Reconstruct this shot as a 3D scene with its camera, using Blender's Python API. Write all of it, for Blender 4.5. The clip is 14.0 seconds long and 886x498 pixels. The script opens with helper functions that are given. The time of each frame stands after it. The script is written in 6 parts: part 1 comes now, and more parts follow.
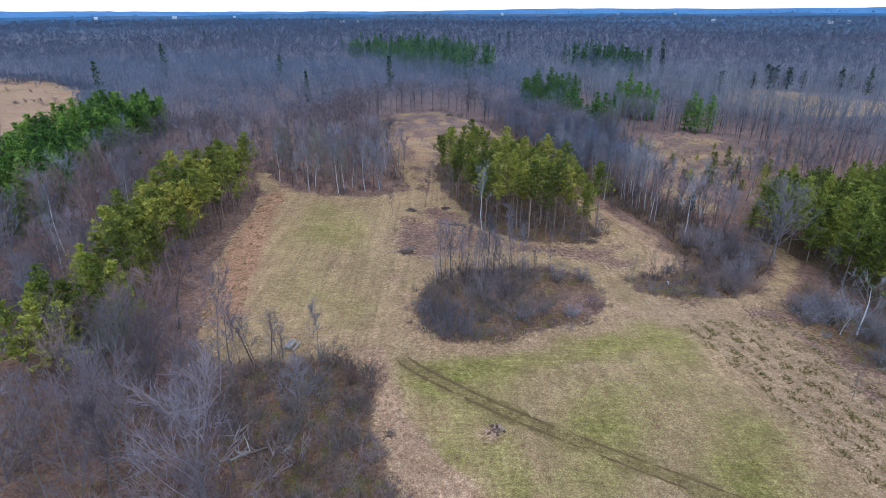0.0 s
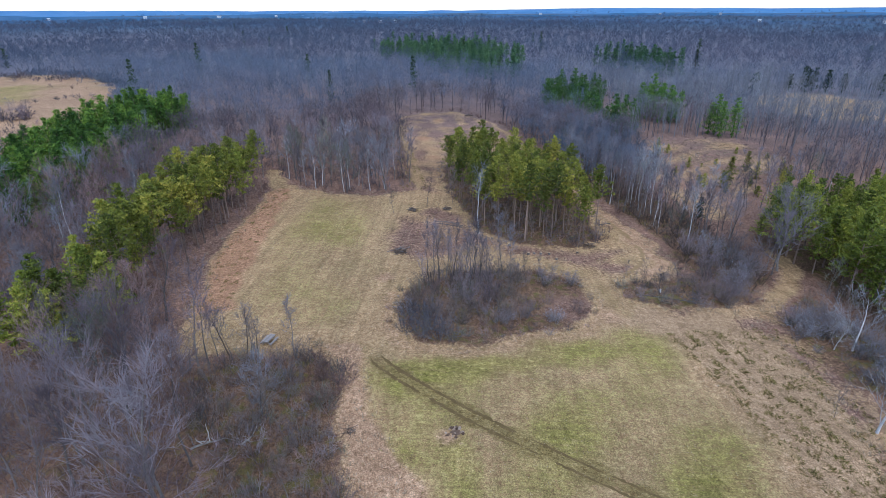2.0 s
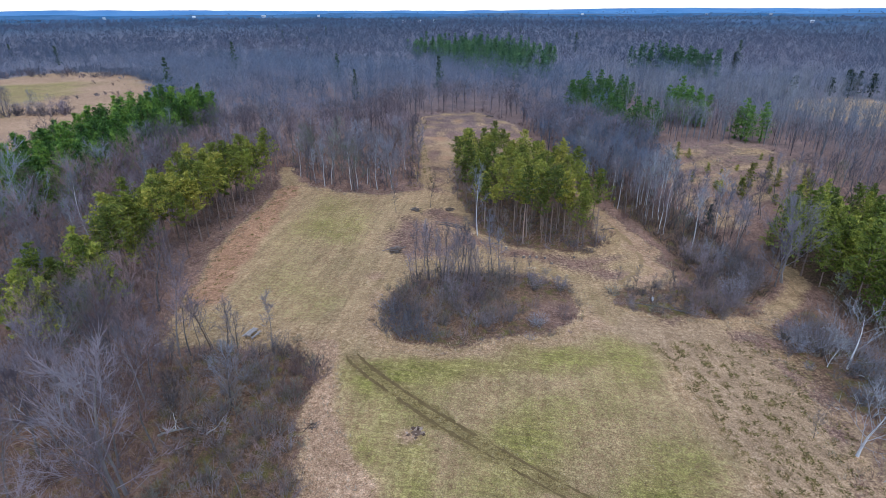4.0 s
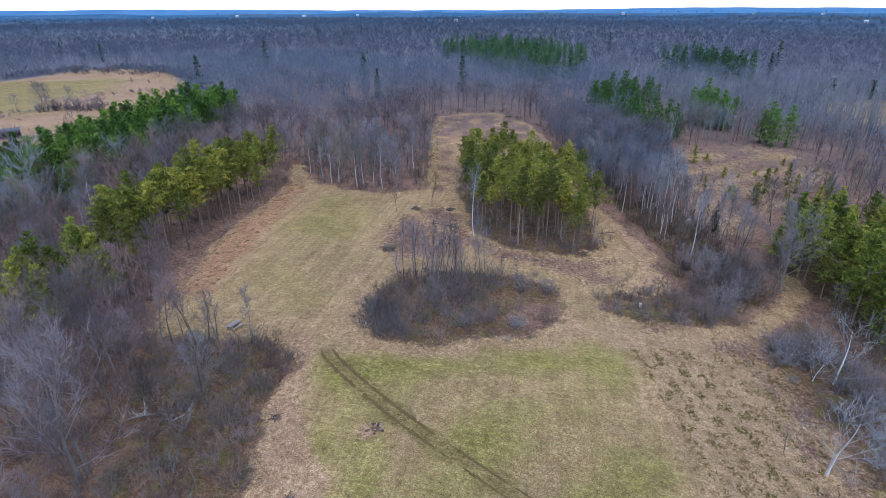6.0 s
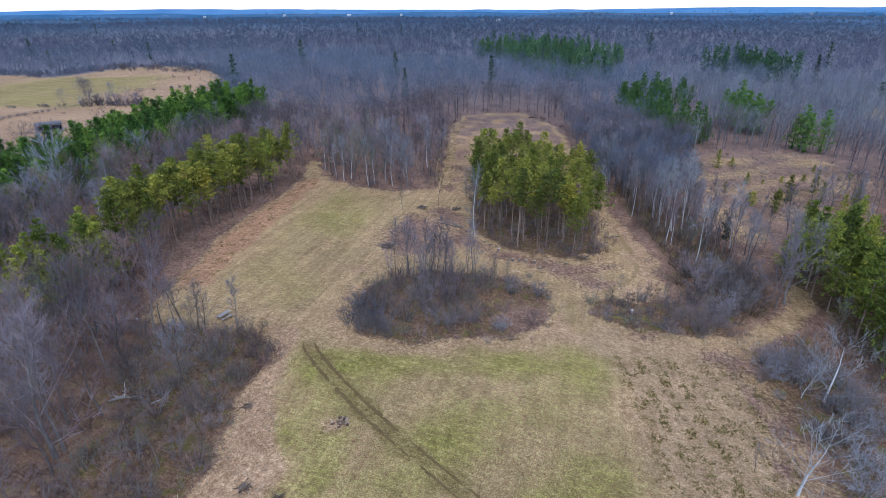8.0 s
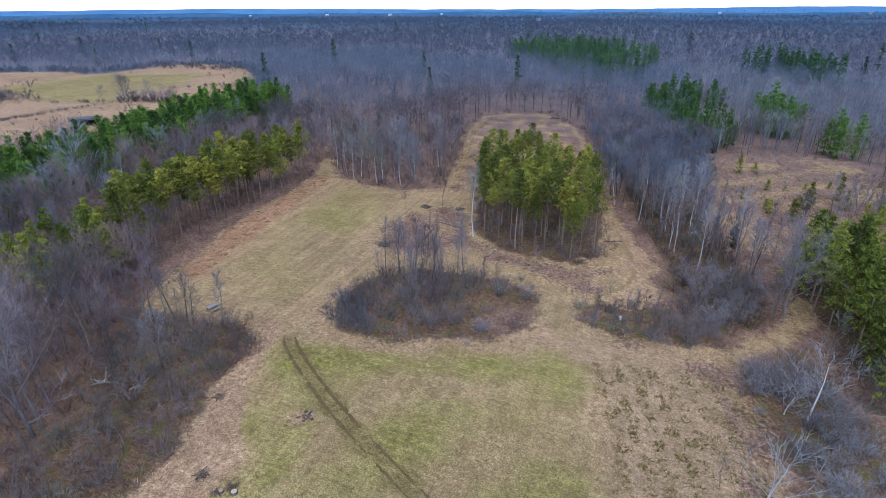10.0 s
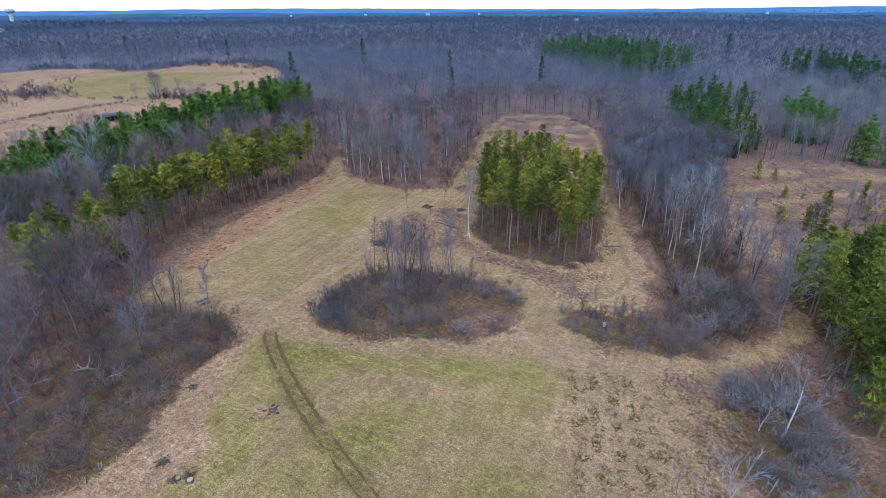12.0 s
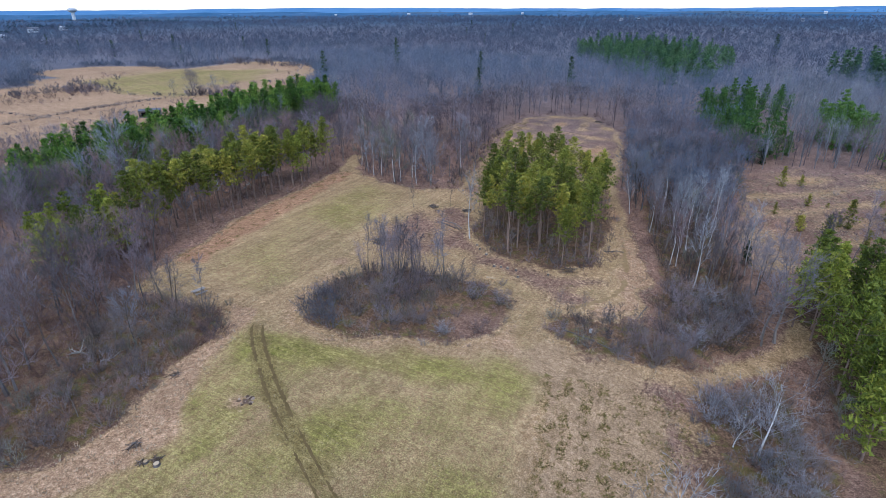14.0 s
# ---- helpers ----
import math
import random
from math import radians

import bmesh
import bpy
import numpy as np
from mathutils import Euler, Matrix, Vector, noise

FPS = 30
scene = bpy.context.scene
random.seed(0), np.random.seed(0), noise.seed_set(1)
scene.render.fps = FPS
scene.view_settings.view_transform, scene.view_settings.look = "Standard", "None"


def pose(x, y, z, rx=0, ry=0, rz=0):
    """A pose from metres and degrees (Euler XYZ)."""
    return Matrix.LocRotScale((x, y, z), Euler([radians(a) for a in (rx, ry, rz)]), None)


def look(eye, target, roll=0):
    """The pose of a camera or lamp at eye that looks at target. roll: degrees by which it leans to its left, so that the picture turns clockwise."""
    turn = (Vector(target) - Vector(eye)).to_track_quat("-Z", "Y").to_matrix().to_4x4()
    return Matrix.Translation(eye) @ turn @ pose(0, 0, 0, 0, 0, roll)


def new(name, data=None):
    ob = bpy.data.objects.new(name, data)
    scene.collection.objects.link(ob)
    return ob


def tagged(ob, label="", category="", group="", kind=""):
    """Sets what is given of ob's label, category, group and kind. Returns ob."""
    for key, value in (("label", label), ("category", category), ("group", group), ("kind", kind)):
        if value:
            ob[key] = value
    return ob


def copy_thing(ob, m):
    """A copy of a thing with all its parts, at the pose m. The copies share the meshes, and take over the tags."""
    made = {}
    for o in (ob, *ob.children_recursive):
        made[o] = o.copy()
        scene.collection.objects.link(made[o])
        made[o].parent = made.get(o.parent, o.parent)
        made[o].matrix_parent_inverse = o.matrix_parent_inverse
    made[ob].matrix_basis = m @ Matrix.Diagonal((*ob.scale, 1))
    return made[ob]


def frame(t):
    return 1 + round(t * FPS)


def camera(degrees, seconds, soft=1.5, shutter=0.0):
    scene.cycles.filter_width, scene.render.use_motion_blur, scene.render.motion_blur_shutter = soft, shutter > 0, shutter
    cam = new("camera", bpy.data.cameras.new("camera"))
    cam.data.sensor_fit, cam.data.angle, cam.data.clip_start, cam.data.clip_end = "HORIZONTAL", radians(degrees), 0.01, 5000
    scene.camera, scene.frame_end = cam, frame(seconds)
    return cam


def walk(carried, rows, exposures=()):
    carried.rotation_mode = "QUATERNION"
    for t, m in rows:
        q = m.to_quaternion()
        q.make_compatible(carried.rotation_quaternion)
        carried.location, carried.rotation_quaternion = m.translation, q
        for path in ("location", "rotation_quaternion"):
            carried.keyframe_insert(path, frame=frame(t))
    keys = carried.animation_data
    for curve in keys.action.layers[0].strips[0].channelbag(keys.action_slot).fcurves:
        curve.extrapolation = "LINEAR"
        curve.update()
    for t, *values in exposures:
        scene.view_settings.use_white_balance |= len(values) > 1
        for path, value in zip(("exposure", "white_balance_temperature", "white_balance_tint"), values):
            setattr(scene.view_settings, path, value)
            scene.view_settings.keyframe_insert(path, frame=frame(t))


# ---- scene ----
cam = camera(78.6, 14.0, soft=0.7)
METRES, EYE, TILT, LEAN, TURN = 56.0, 45.5, -24.15, 0.35, 0.0
ROWS = [
    (0.0, 0.0, 0.0, 0.0, 0.0, 0.0, -0.0),
    (0.5, 0.0363, -0.0012, 0.001, 0.86, -0.02, -0.39),
    (1.0, 0.0721, -0.0013, 0.0017, 1.78, -0.03, -0.78),
    (1.5, 0.1079, -0.0005, 0.0034, 2.67, -0.08, -1.19),
    (2.0, 0.1427, 0.0006, 0.0053, 3.52, -0.1, -1.56),
    (2.5, 0.1786, 0.0027, 0.0079, 4.42, -0.13, -1.96),
    (3.0, 0.213, 0.0052, 0.0102, 5.34, -0.16, -2.38),
    (5.5, 0.3925, 0.021, 0.0214, 9.91, -0.49, -4.41),
    (6.0, 0.4275, 0.0261, 0.0242, 10.74, -0.56, -4.77),
    (6.5, 0.4632, 0.0323, 0.0273, 11.65, -0.65, -5.17),
    (7.0, 0.4969, 0.0389, 0.0304, 12.74, -0.76, -5.65),
    (7.5, 0.5332, 0.0463, 0.0335, 13.95, -0.9, -6.16),
    (8.0, 0.5675, 0.0537, 0.037, 14.77, -1.0, -6.5),
    (10.5, 0.7359, 0.1061, 0.061, 19.48, -1.65, -8.45),
    (11.0, 0.7681, 0.1175, 0.0667, 20.28, -1.77, -8.79),
    (11.5, 0.8019, 0.1294, 0.0733, 21.16, -1.92, -9.13),
    (12.0, 0.8344, 0.1418, 0.0798, 22.14, -2.09, -9.51),
    (12.5, 0.8677, 0.155, 0.0869, 23.08, -2.28, -9.88),
    (13.0, 0.8995, 0.1679, 0.0937, 24.04, -2.46, -10.25),
    (13.5, 0.9322, 0.1815, 0.1012, 25.26, -2.7, -10.72),
    (14.0, 0.9638, 0.1948, 0.1084, 26.23, -2.89, -11.09),
]
walk(cam, [(t, pose(0, 0, EYE, TILT, LEAN, TURN) @ pose(METRES * x, METRES * y, METRES * z, 90 + pitch, roll, yaw)) for t, x, y, z, yaw, pitch, roll in ROWS],
     [(0, 0.54, 5600, 11), (14, 0.54, 5600, 11)])


# ---------------------------------------------------------------- light
SUN_ELEV, SUN_AZ = 58.0, 165.0
world = bpy.data.worlds.new("sky")
scene.world = world
world.use_nodes = True
wn = world.node_tree.nodes
sky = wn.new("ShaderNodeTexSky")
sky.sky_type, sky.sun_disc = "NISHITA", False
sky.sun_elevation, sky.sun_rotation = radians(SUN_ELEV), radians(SUN_AZ)
sky.air_density, sky.dust_density, sky.ozone_density = 1.0, 0.4, 1.2
wn["Background"].inputs["Strength"].default_value = 0.15
world.node_tree.links.new(sky.outputs[0], wn["Background"].inputs["Color"])
sun = new("sun", bpy.data.lights.new("sun", "SUN"))
sun.data.energy, sun.data.angle, sun.data.color = 1.8, radians(75), (1.0, 0.95, 0.88)
sa, se = radians(SUN_AZ), radians(SUN_ELEV)
sun.matrix_world = look((0, 0, 300), (-math.sin(sa) * math.cos(se) * 100, -math.cos(sa) * math.cos(se) * 100, 300 - math.sin(se) * 100))

# ---------------------------------------------------------------- the plan
OPEN = [(-10, 20), (-8, 26), (-4, 33), (-4, 40), (-9, 48), (-8, 58), (-15, 63), (-26, 60), (-34, 60), (-38, 75), (-43, 92), (-44.5, 111),
        (-46, 132), (-54, 150), (-51, 151), (-40, 134.5), (-26, 131), (-15, 132), (-9, 137), (-13, 161), (-24, 209), (-27, 238), (-18, 249), (-1.5, 252),
        (14, 230), (20.5, 209), (28, 162), (38, 127), (44, 111), (46, 100), (47, 89), (55, 84.5), (65, 93), (68, 108), (71, 102), (67, 91),
        (57, 80), (53, 75.7), (54, 70.8), (55, 62), (54, 50), (50, 36), (46, 20)]
ISLAND = [(-4, 70.5), (-5.2, 77), (-2.5, 84.5), (3.3, 89.5), (12.5, 92), (22, 91.5), (26.5, 88.5), (27.5, 81), (26, 76), (23, 73), (17, 70.3), (11, 68.3), (5, 65.5), (-0.5, 66.2)]
HEDGE = [(33.2, 85), (34, 89), (41, 90.5), (47.3, 92), (56, 84.5), (49, 80.5), (40, 81.3), (34, 82.8)]
GROVE = [(8, 112.5), (13, 107), (17, 104), (28, 103.5), (35, 110), (33.5, 131), (27, 150), (14, 166), (3, 168), (-3, 162), (-2.5, 146)]
CLEARING = [(60, 124), (57.5, 147), (59, 193), (72, 208), (102, 216), (112, 178), (92, 160), (77, 140), (67, 123)]
FAR_CLEARING = [(150, 300), (152, 285), (166, 254), (200, 246), (240, 290), (205, 328), (165, 328)]
FIELD = [(-128, 40), (-128, 190), (-150, 232), (-190, 300), (-205, 318), (-267, 369), (-322, 385), (-340, 352), (-336, 302), (-398, 306), (-437, 284), (-418, 246), (-325, 188), (-335, 168), (-430, 150), (-430, 40)]
FIELD_GREEN = [(-256, 195), (-214, 203), (-225, 268), (-254, 329), (-331, 316), (-330, 235)]
TONGUE = [(2.5, 40), (-2, 47), (-6, 57), (-9, 64), (-15, 64), (-8, 58), (-9, 48), (-4, 40), (-4, 33), (-8, 26), (-10, 20), (-5, 20), (0, 30), (3.5, 35)]
FURROWS = [(-37, 70), (-43, 92), (-44.5, 111), (-46, 134), (-41, 134), (-38, 112), (-35, 92), (-30.5, 72)]
ROWS_BED = [(30, 74), (38, 71), (43.5, 48.7), (47, 33), (60, 33), (56, 50), (56, 62), (55, 76), (46, 80), (34, 80)]
LUSH = [(-7, 60), (1, 63), (12, 66), (24, 71.5), (36, 72), (38.5, 66), (25, 63), (13, 59.5), (5, 55), (9, 46), (10, 38), (12, 28), (5, 28), (3.5, 36), (-1, 44)]
SCRAPE = [(-11, 97), (-12.5, 108), (-10, 119), (-2, 124), (5, 119), (8, 109), (16, 102), (29, 101), (37, 104), (36, 99.5), (24, 98.5), (14, 100), (8, 103), (4, 97), (-4, 93)]
PATH_EAST = [(36, 128), (40, 110), (41.5, 100), (38, 90), (41, 89), (45, 97), (45, 107), (39.5, 127)]
THICKET = [(-9, 24), (-8, 28), (-4.5, 33), (-4.5, 40), (-9.5, 48), (-8.5, 58), (-15, 62.5), (-26, 59), (-31, 56), (-26, 46), (-19, 40), (-16, 24)]
EAST_BRUSH = [(58, 79), (56, 73), (57, 66), (61, 61), (59, 53), (60, 42), (74, 52), (73, 66), (69, 76), (66, 88)]
EAST_THICK = [(48.5, 95), (47, 112), (43, 126), (36.5, 150), (40, 168), (50, 160), (55, 140), (58, 122), (62, 110), (64, 96), (56, 86)]
TRAIL_WEST = [(-36, 60), (-34, 57.5), (-40, 52), (-52, 48), (-52, 51), (-42, 56)]
TRAIL_EAST = [(53, 84), (65, 93), (68, 108), (71, 102), (67, 91), (56, 81)]
WHITE_PINES = [(-90, 56), (-82, 78), (-84, 100), (-87, 122), (-92, 146), (-95, 170), (-98, 190), (-110, 214), (-130, 214), (-127, 165), (-117, 122), (-111, 95), (-106, 60)]
RED_PINES_WEST = [(-46, 55), (-43.5, 70), (-46, 92), (-47, 111), (-47.5, 132), (-57, 134), (-60, 112), (-57, 92), (-52, 70), (-53, 56)]
RED_PINES_EAST = [(69, 118), (67.5, 103), (71, 95), (72, 78), (77, 62), (90, 55), (125, 80), (128, 150), (110, 142), (84, 130)]


def edge_distance(poly, x, y):
    """Metres to the polygon's edge, positive inside."""
    x, y = np.asarray(x, float), np.asarray(y, float)
    best, odd = np.full(x.shape, 1e9), np.zeros(x.shape, bool)
    for (ax, ay), (bx, by) in zip(poly, poly[1:] + poly[:1]):
        dx, dy = bx - ax, by - ay
        s = np.clip(((x - ax) * dx + (y - ay) * dy) / (dx * dx + dy * dy), 0, 1)
        best = np.minimum(best, np.hypot(x - ax - s * dx, y - ay - s * dy))
        if dy:
            odd ^= ((ay > y) != (by > y)) & (x < ax + (y - ay) / dy * dx)
    return np.where(odd, best, -best)


def soft(poly, x, y, width):
    return np.clip(0.5 + edge_distance(poly, x, y) / width, 0, 1)


def ripple(x, y, size, seed=0):
    """A smooth random field of about -1 to 1 with humps of that size."""
    rng, out = np.random.default_rng(seed), 0.0
    for _ in range(7):
        a, k, ph = rng.uniform(0, math.tau), math.tau / size * rng.uniform(0.45, 1.1), rng.uniform(0, math.tau)
        out = out + np.sin(k * (x * math.cos(a) + y * math.sin(a)) + ph)
    return out / 3.2


def height(x, y):
    """The ground's height: a gentle fall to the east, low swells farther off."""
    x, y = np.asarray(x, float), np.asarray(y, float)
    far = np.clip((np.hypot(x - 20, y) - 260) / 900, 0, 1)
    return (0.3 - 2.2 * np.tanh((x - 20) / 70) + 0.10 * ripple(x, y, 14, 3) + 0.03 * ripple(x, y, 4, 4)
            + far * 5.0 * ripple(x, y, 900, 5) - 3.0 * far)


def gz(x, y):
    return float(height(x, y))


# ---------------------------------------------------------------- materials
def link(mat, a, b):
    mat.node_tree.links.new(a, b)


def blank(name, rough=0.85, spec=0.2):
    mat = bpy.data.materials.new(name)
    mat.use_nodes = True
    bsdf = mat.node_tree.nodes["Principled BSDF"]
    bsdf.inputs["Roughness"].default_value = rough
    bsdf.inputs["Specular IOR Level"].default_value = spec
    return mat, mat.node_tree.nodes, bsdf


def rgba(c):
    return (*c, 1.0)


def noise_node(mat, scale, detail=4.0, rough=0.6, vector=None):
    n = mat.node_tree.nodes.new("ShaderNodeTexNoise")
    n.inputs["Scale"].default_value, n.inputs["Detail"].default_value, n.inputs["Roughness"].default_value = scale, detail, rough
    if vector is not None:
        link(mat, vector, n.inputs["Vector"])
    return n


def ramp(mat, fac, stops):
    r = mat.node_tree.nodes.new("ShaderNodeValToRGB")
    while len(r.color_ramp.elements) < len(stops):
        r.color_ramp.elements.new(0.5)
    for e, (p, c) in zip(r.color_ramp.elements, stops):
        e.position, e.color = p, rgba(c)
    link(mat, fac, r.inputs[0])
    return r.outputs[0]


def mixed(mat, fac, a, b, kind="MIX"):
    m = mat.node_tree.nodes.new("ShaderNodeMix")
    m.data_type, m.blend_type = "RGBA", kind
    for value, socket in ((fac, m.inputs[0]), (a, m.inputs[6]), (b, m.inputs[7])):
        if isinstance(value, (int, float)):
            socket.default_value = value
        elif isinstance(value, tuple):
            socket.default_value = rgba(value)
        else:
            link(mat, value, socket)
    return m.outputs[2]


def calc(mat, op, a, b=0.0, c=0.0):
    m = mat.node_tree.nodes.new("ShaderNodeMath")
    m.operation = op
    for value, socket in zip((a, b, c), m.inputs):
        if isinstance(value, (int, float)):
            socket.default_value = value
        else:
            link(mat, value, socket)
    return m.outputs[0]


def bump(mat, bsdf, fac, strength, distance):
    b = mat.node_tree.nodes.new("ShaderNodeBump")
    b.inputs["Strength"].default_value, b.inputs["Distance"].default_value = strength, distance
    link(mat, fac, b.inputs["Height"])
    link(mat, b.outputs[0], bsdf.inputs["Normal"])


def ramp_value(mat, fac, lo, hi):
    r = mat.node_tree.nodes.new("ShaderNodeMapRange")
    r.inputs["From Min"].default_value, r.inputs["From Max"].default_value = lo, hi
    link(mat, fac, r.inputs[0])
    return r.outputs[0]


def where(mat):
    return mat.node_tree.nodes.new("ShaderNodeNewGeometry").outputs["Position"]


def surface(name, dark, light, scale=3.0, rough=0.85, fine=25.0, relief=0.01, per="object", island=0.35, spec=0.2):
    """Two tones by noise at two scales, with variation from piece to piece."""
    mat, nodes, bsdf = blank(name, rough, spec)
    pos = where(mat)
    big, small = noise_node(mat, scale, vector=pos), noise_node(mat, fine, 3, vector=pos)
    fac = calc(mat, "MULTIPLY_ADD", small.outputs[0], 0.5, calc(mat, "MULTIPLY", big.outputs[0], 0.5))
    if per == "object":
        rnd = nodes.new("ShaderNodeObjectInfo").outputs["Random"]
    else:
        rnd = nodes.new("ShaderNodeNewGeometry").outputs["Random Per Island"]
    fac = calc(mat, "MULTIPLY_ADD", calc(mat, "SUBTRACT", rnd, 0.5), island, fac)
    link(mat, ramp(mat, fac, [(0.3, dark), (0.7, light)]), bsdf.inputs["Base Color"])
    if relief:
        bump(mat, bsdf, small.outputs[0], 0.6, relief)
    return mat


def needles(name, dark, light, tip):
    """Conifer foliage: tone by tree, by bough and by tuft, a little light through it."""
    mat, nodes, bsdf = blank(name, 0.55, 0.25)
    geo = nodes.new("ShaderNodeNewGeometry")
    bough = noise_node(mat, 0.55, 3, vector=geo.outputs["Position"])
    tree = nodes.new("ShaderNodeObjectInfo").outputs["Random"]
    fac = calc(mat, "MULTIPLY_ADD", geo.outputs["Random Per Island"], 0.45, calc(mat, "MULTIPLY", bough.outputs[0], 0.55))
    fac = calc(mat, "MULTIPLY_ADD", calc(mat, "SUBTRACT", tree, 0.5), 0.55, fac)
    col = ramp(mat, fac, [(0.2, dark), (0.6, light), (0.95, tip)])
    link(mat, col, bsdf.inputs["Base Color"])
    thin = nodes.new("ShaderNodeBsdfTranslucent")
    link(mat, col, thin.inputs[0])
    mix = nodes.new("ShaderNodeMixShader")
    mix.inputs[0].default_value = 0.42
    link(mat, bsdf.outputs[0], mix.inputs[1])
    link(mat, thin.outputs[0], mix.inputs[2])
    link(mat, mix.outputs[0], nodes["Material Output"].inputs["Surface"])
    return mat


def twigs(name, dark, light, patch=0.05, each=0.35, own_tone=0.95, warm=None, airy=0.4):
    """Bare branches: tone by stand, by tree and by twig, warm-budded patches, light passing between the fine twigs."""
    mat, nodes, bsdf = blank(name, 0.8, 0.15)
    geo = nodes.new("ShaderNodeNewGeometry")
    stand = noise_node(mat, patch, 3, vector=geo.outputs["Position"])
    tree = nodes.new("ShaderNodeObjectInfo").outputs["Random"]
    fac = calc(mat, "MULTIPLY_ADD", geo.outputs["Random Per Island"], each, calc(mat, "MULTIPLY", stand.outputs[0], 1.0 - each))
    own = nodes.new("ShaderNodeAttribute")
    own.attribute_name = "plant_tone"
    fac = calc(mat, "MULTIPLY_ADD", calc(mat, "SUBTRACT", tree, 0.5), 0.8, calc(mat, "MULTIPLY_ADD", own.outputs["Fac"], own_tone, fac))
    col = ramp(mat, fac, [(0.2, dark), (0.8, light)])
    if warm:
        budded = noise_node(mat, patch * 0.7, 4, 0.65, geo.outputs["Position"])
        col = mixed(mat, calc(mat, "MULTIPLY_ADD", own.outputs["Fac"], 0.35, ramp_value(mat, budded.outputs[0], 0.44, 0.66)), col, mixed(mat, 1.0, col, warm, "MULTIPLY"))
    link(mat, col, bsdf.inputs["Base Color"])
    thin = nodes.new("ShaderNodeBsdfTranslucent")
    link(mat, col, thin.inputs[0])
    mix = nodes.new("ShaderNodeMixShader")
    mix.inputs[0].default_value = airy
    link(mat, bsdf.outputs[0], mix.inputs[1])
    link(mat, thin.outputs[0], mix.inputs[2])
    link(mat, mix.outputs[0], nodes["Material Output"].inputs["Surface"])
    return mat


BARK = surface("grey_bark", (0.085, 0.074, 0.066), (0.235, 0.205, 0.185), 1.5, 0.9, 14, 0.02)
BARK_PALE = surface("pale_bark", (0.34, 0.33, 0.32), (0.66, 0.64, 0.62), 2.0, 0.8, 9, 0.01)
BARK_PINE = surface("pine_bark", (0.13, 0.09, 0.07), (0.34, 0.24, 0.185), 1.2, 0.9, 12, 0.02)
TWIG = twigs("bare_twigs", (0.128, 0.112, 0.117), (0.33, 0.294, 0.304), warm=(1.12, 0.94, 0.94))
TWIG_RED = twigs("reddish_twigs", (0.165, 0.108, 0.092), (0.40, 0.275, 0.24))
TWIG_PALE = twigs("pale_twigs", (0.215, 0.220, 0.232), (0.41, 0.41, 0.425))
TWIG_WHITE = twigs("whitish_twigs", (0.32, 0.32, 0.325), (0.56, 0.555, 0.56), airy=0.2)
TWIG_DARK = twigs("dark_twigs", (0.10, 0.078, 0.068), (0.30, 0.245, 0.215), 0.12)
TWIG_SILVER = twigs("silvery_twigs", (0.17, 0.168, 0.182), (0.44, 0.435, 0.465))
TWIG_SLATE = twigs("slate_twigs", (0.085, 0.083, 0.096), (0.25, 0.245, 0.275))
TWIG_GREEN = twigs("lichen_twigs", (0.15, 0.15, 0.11), (0.30, 0.30, 0.235))
# Far twig tones: the blue of distance haze is mixed into both colours.
TWIG_FAR = twigs("hazed_woods_twigs", (0.066, 0.081, 0.106), (0.215, 0.250, 0.305), 0.018, 0.12, 0.8, (1.15, 0.98, 0.95), 0.7)
TWIG_DISTANT = twigs("hazed_distant_twigs", (0.118, 0.138, 0.180), (0.168, 0.194, 0.242), 0.009, 0.05, 0.4, (1.3, 1.0, 0.95), 0.8)
OLIVE = needles("red_pine_needles", (0.080, 0.100, 0.018), (0.27, 0.295, 0.044), (0.64, 0.54, 0.10))
RUSTY = needles("rusty_pine_needles", (0.16, 0.09, 0.05), (0.36, 0.22, 0.13), (0.52, 0.36, 0.20))
YOUNG_GREEN = needles("young_pine_needles", (0.11, 0.12, 0.02), (0.34, 0.33, 0.05), (0.55, 0.48, 0.10))
OLIVE_GREEN = needles("edge_pine_needles", (0.080, 0.106, 0.018), (0.27, 0.315, 0.046), (0.58, 0.54, 0.095))
GREEN = needles("white_pine_needles", (0.042, 0.090, 0.018), (0.14, 0.25, 0.038), (0.30, 0.41, 0.06))
PINE_BLUE = needles("bluish_pine_needles", (0.034, 0.085, 0.028), (0.12, 0.225, 0.05), (0.25, 0.37, 0.08))
# Bluer than GREEN: haze over the far stands is put into the needle colour.
PINE_FAR = needles("hazed_pine_needles", (0.030, 0.078, 0.045), (0.10, 0.19, 0.085), (0.18, 0.28, 0.11))
SPRUCE = needles("spruce_needles", (0.012, 0.028, 0.016), (0.035, 0.070, 0.030), (0.06, 0.10, 0.045))
DEAD_GRASS = surface("dead_grass", (0.22, 0.165, 0.105), (0.46, 0.37, 0.25), 0.3, 0.95, 6, 0, "island", 0.5)
GREEN_GRASS = surface("spring_grass", (0.11, 0.12, 0.02), (0.30, 0.30, 0.07), 0.3, 0.9, 6, 0, "island", 0.5)
WEEDS = surface("dead_weeds", (0.085, 0.070, 0.022), (0.26, 0.208, 0.066), 0.3, 0.95, 6, 0, "island", 0.5)
MUD = surface("wheel_rut_mud", (0.088, 0.058, 0.020), (0.190, 0.130, 0.050), 0.6, 0.9, 7, 0.05, "object", 0.0)
MUD_PALE = surface("worn_rut_soil", (0.20, 0.122, 0.050), (0.38, 0.26, 0.125), 0.6, 0.95, 7, 0.03, "object", 0.0)
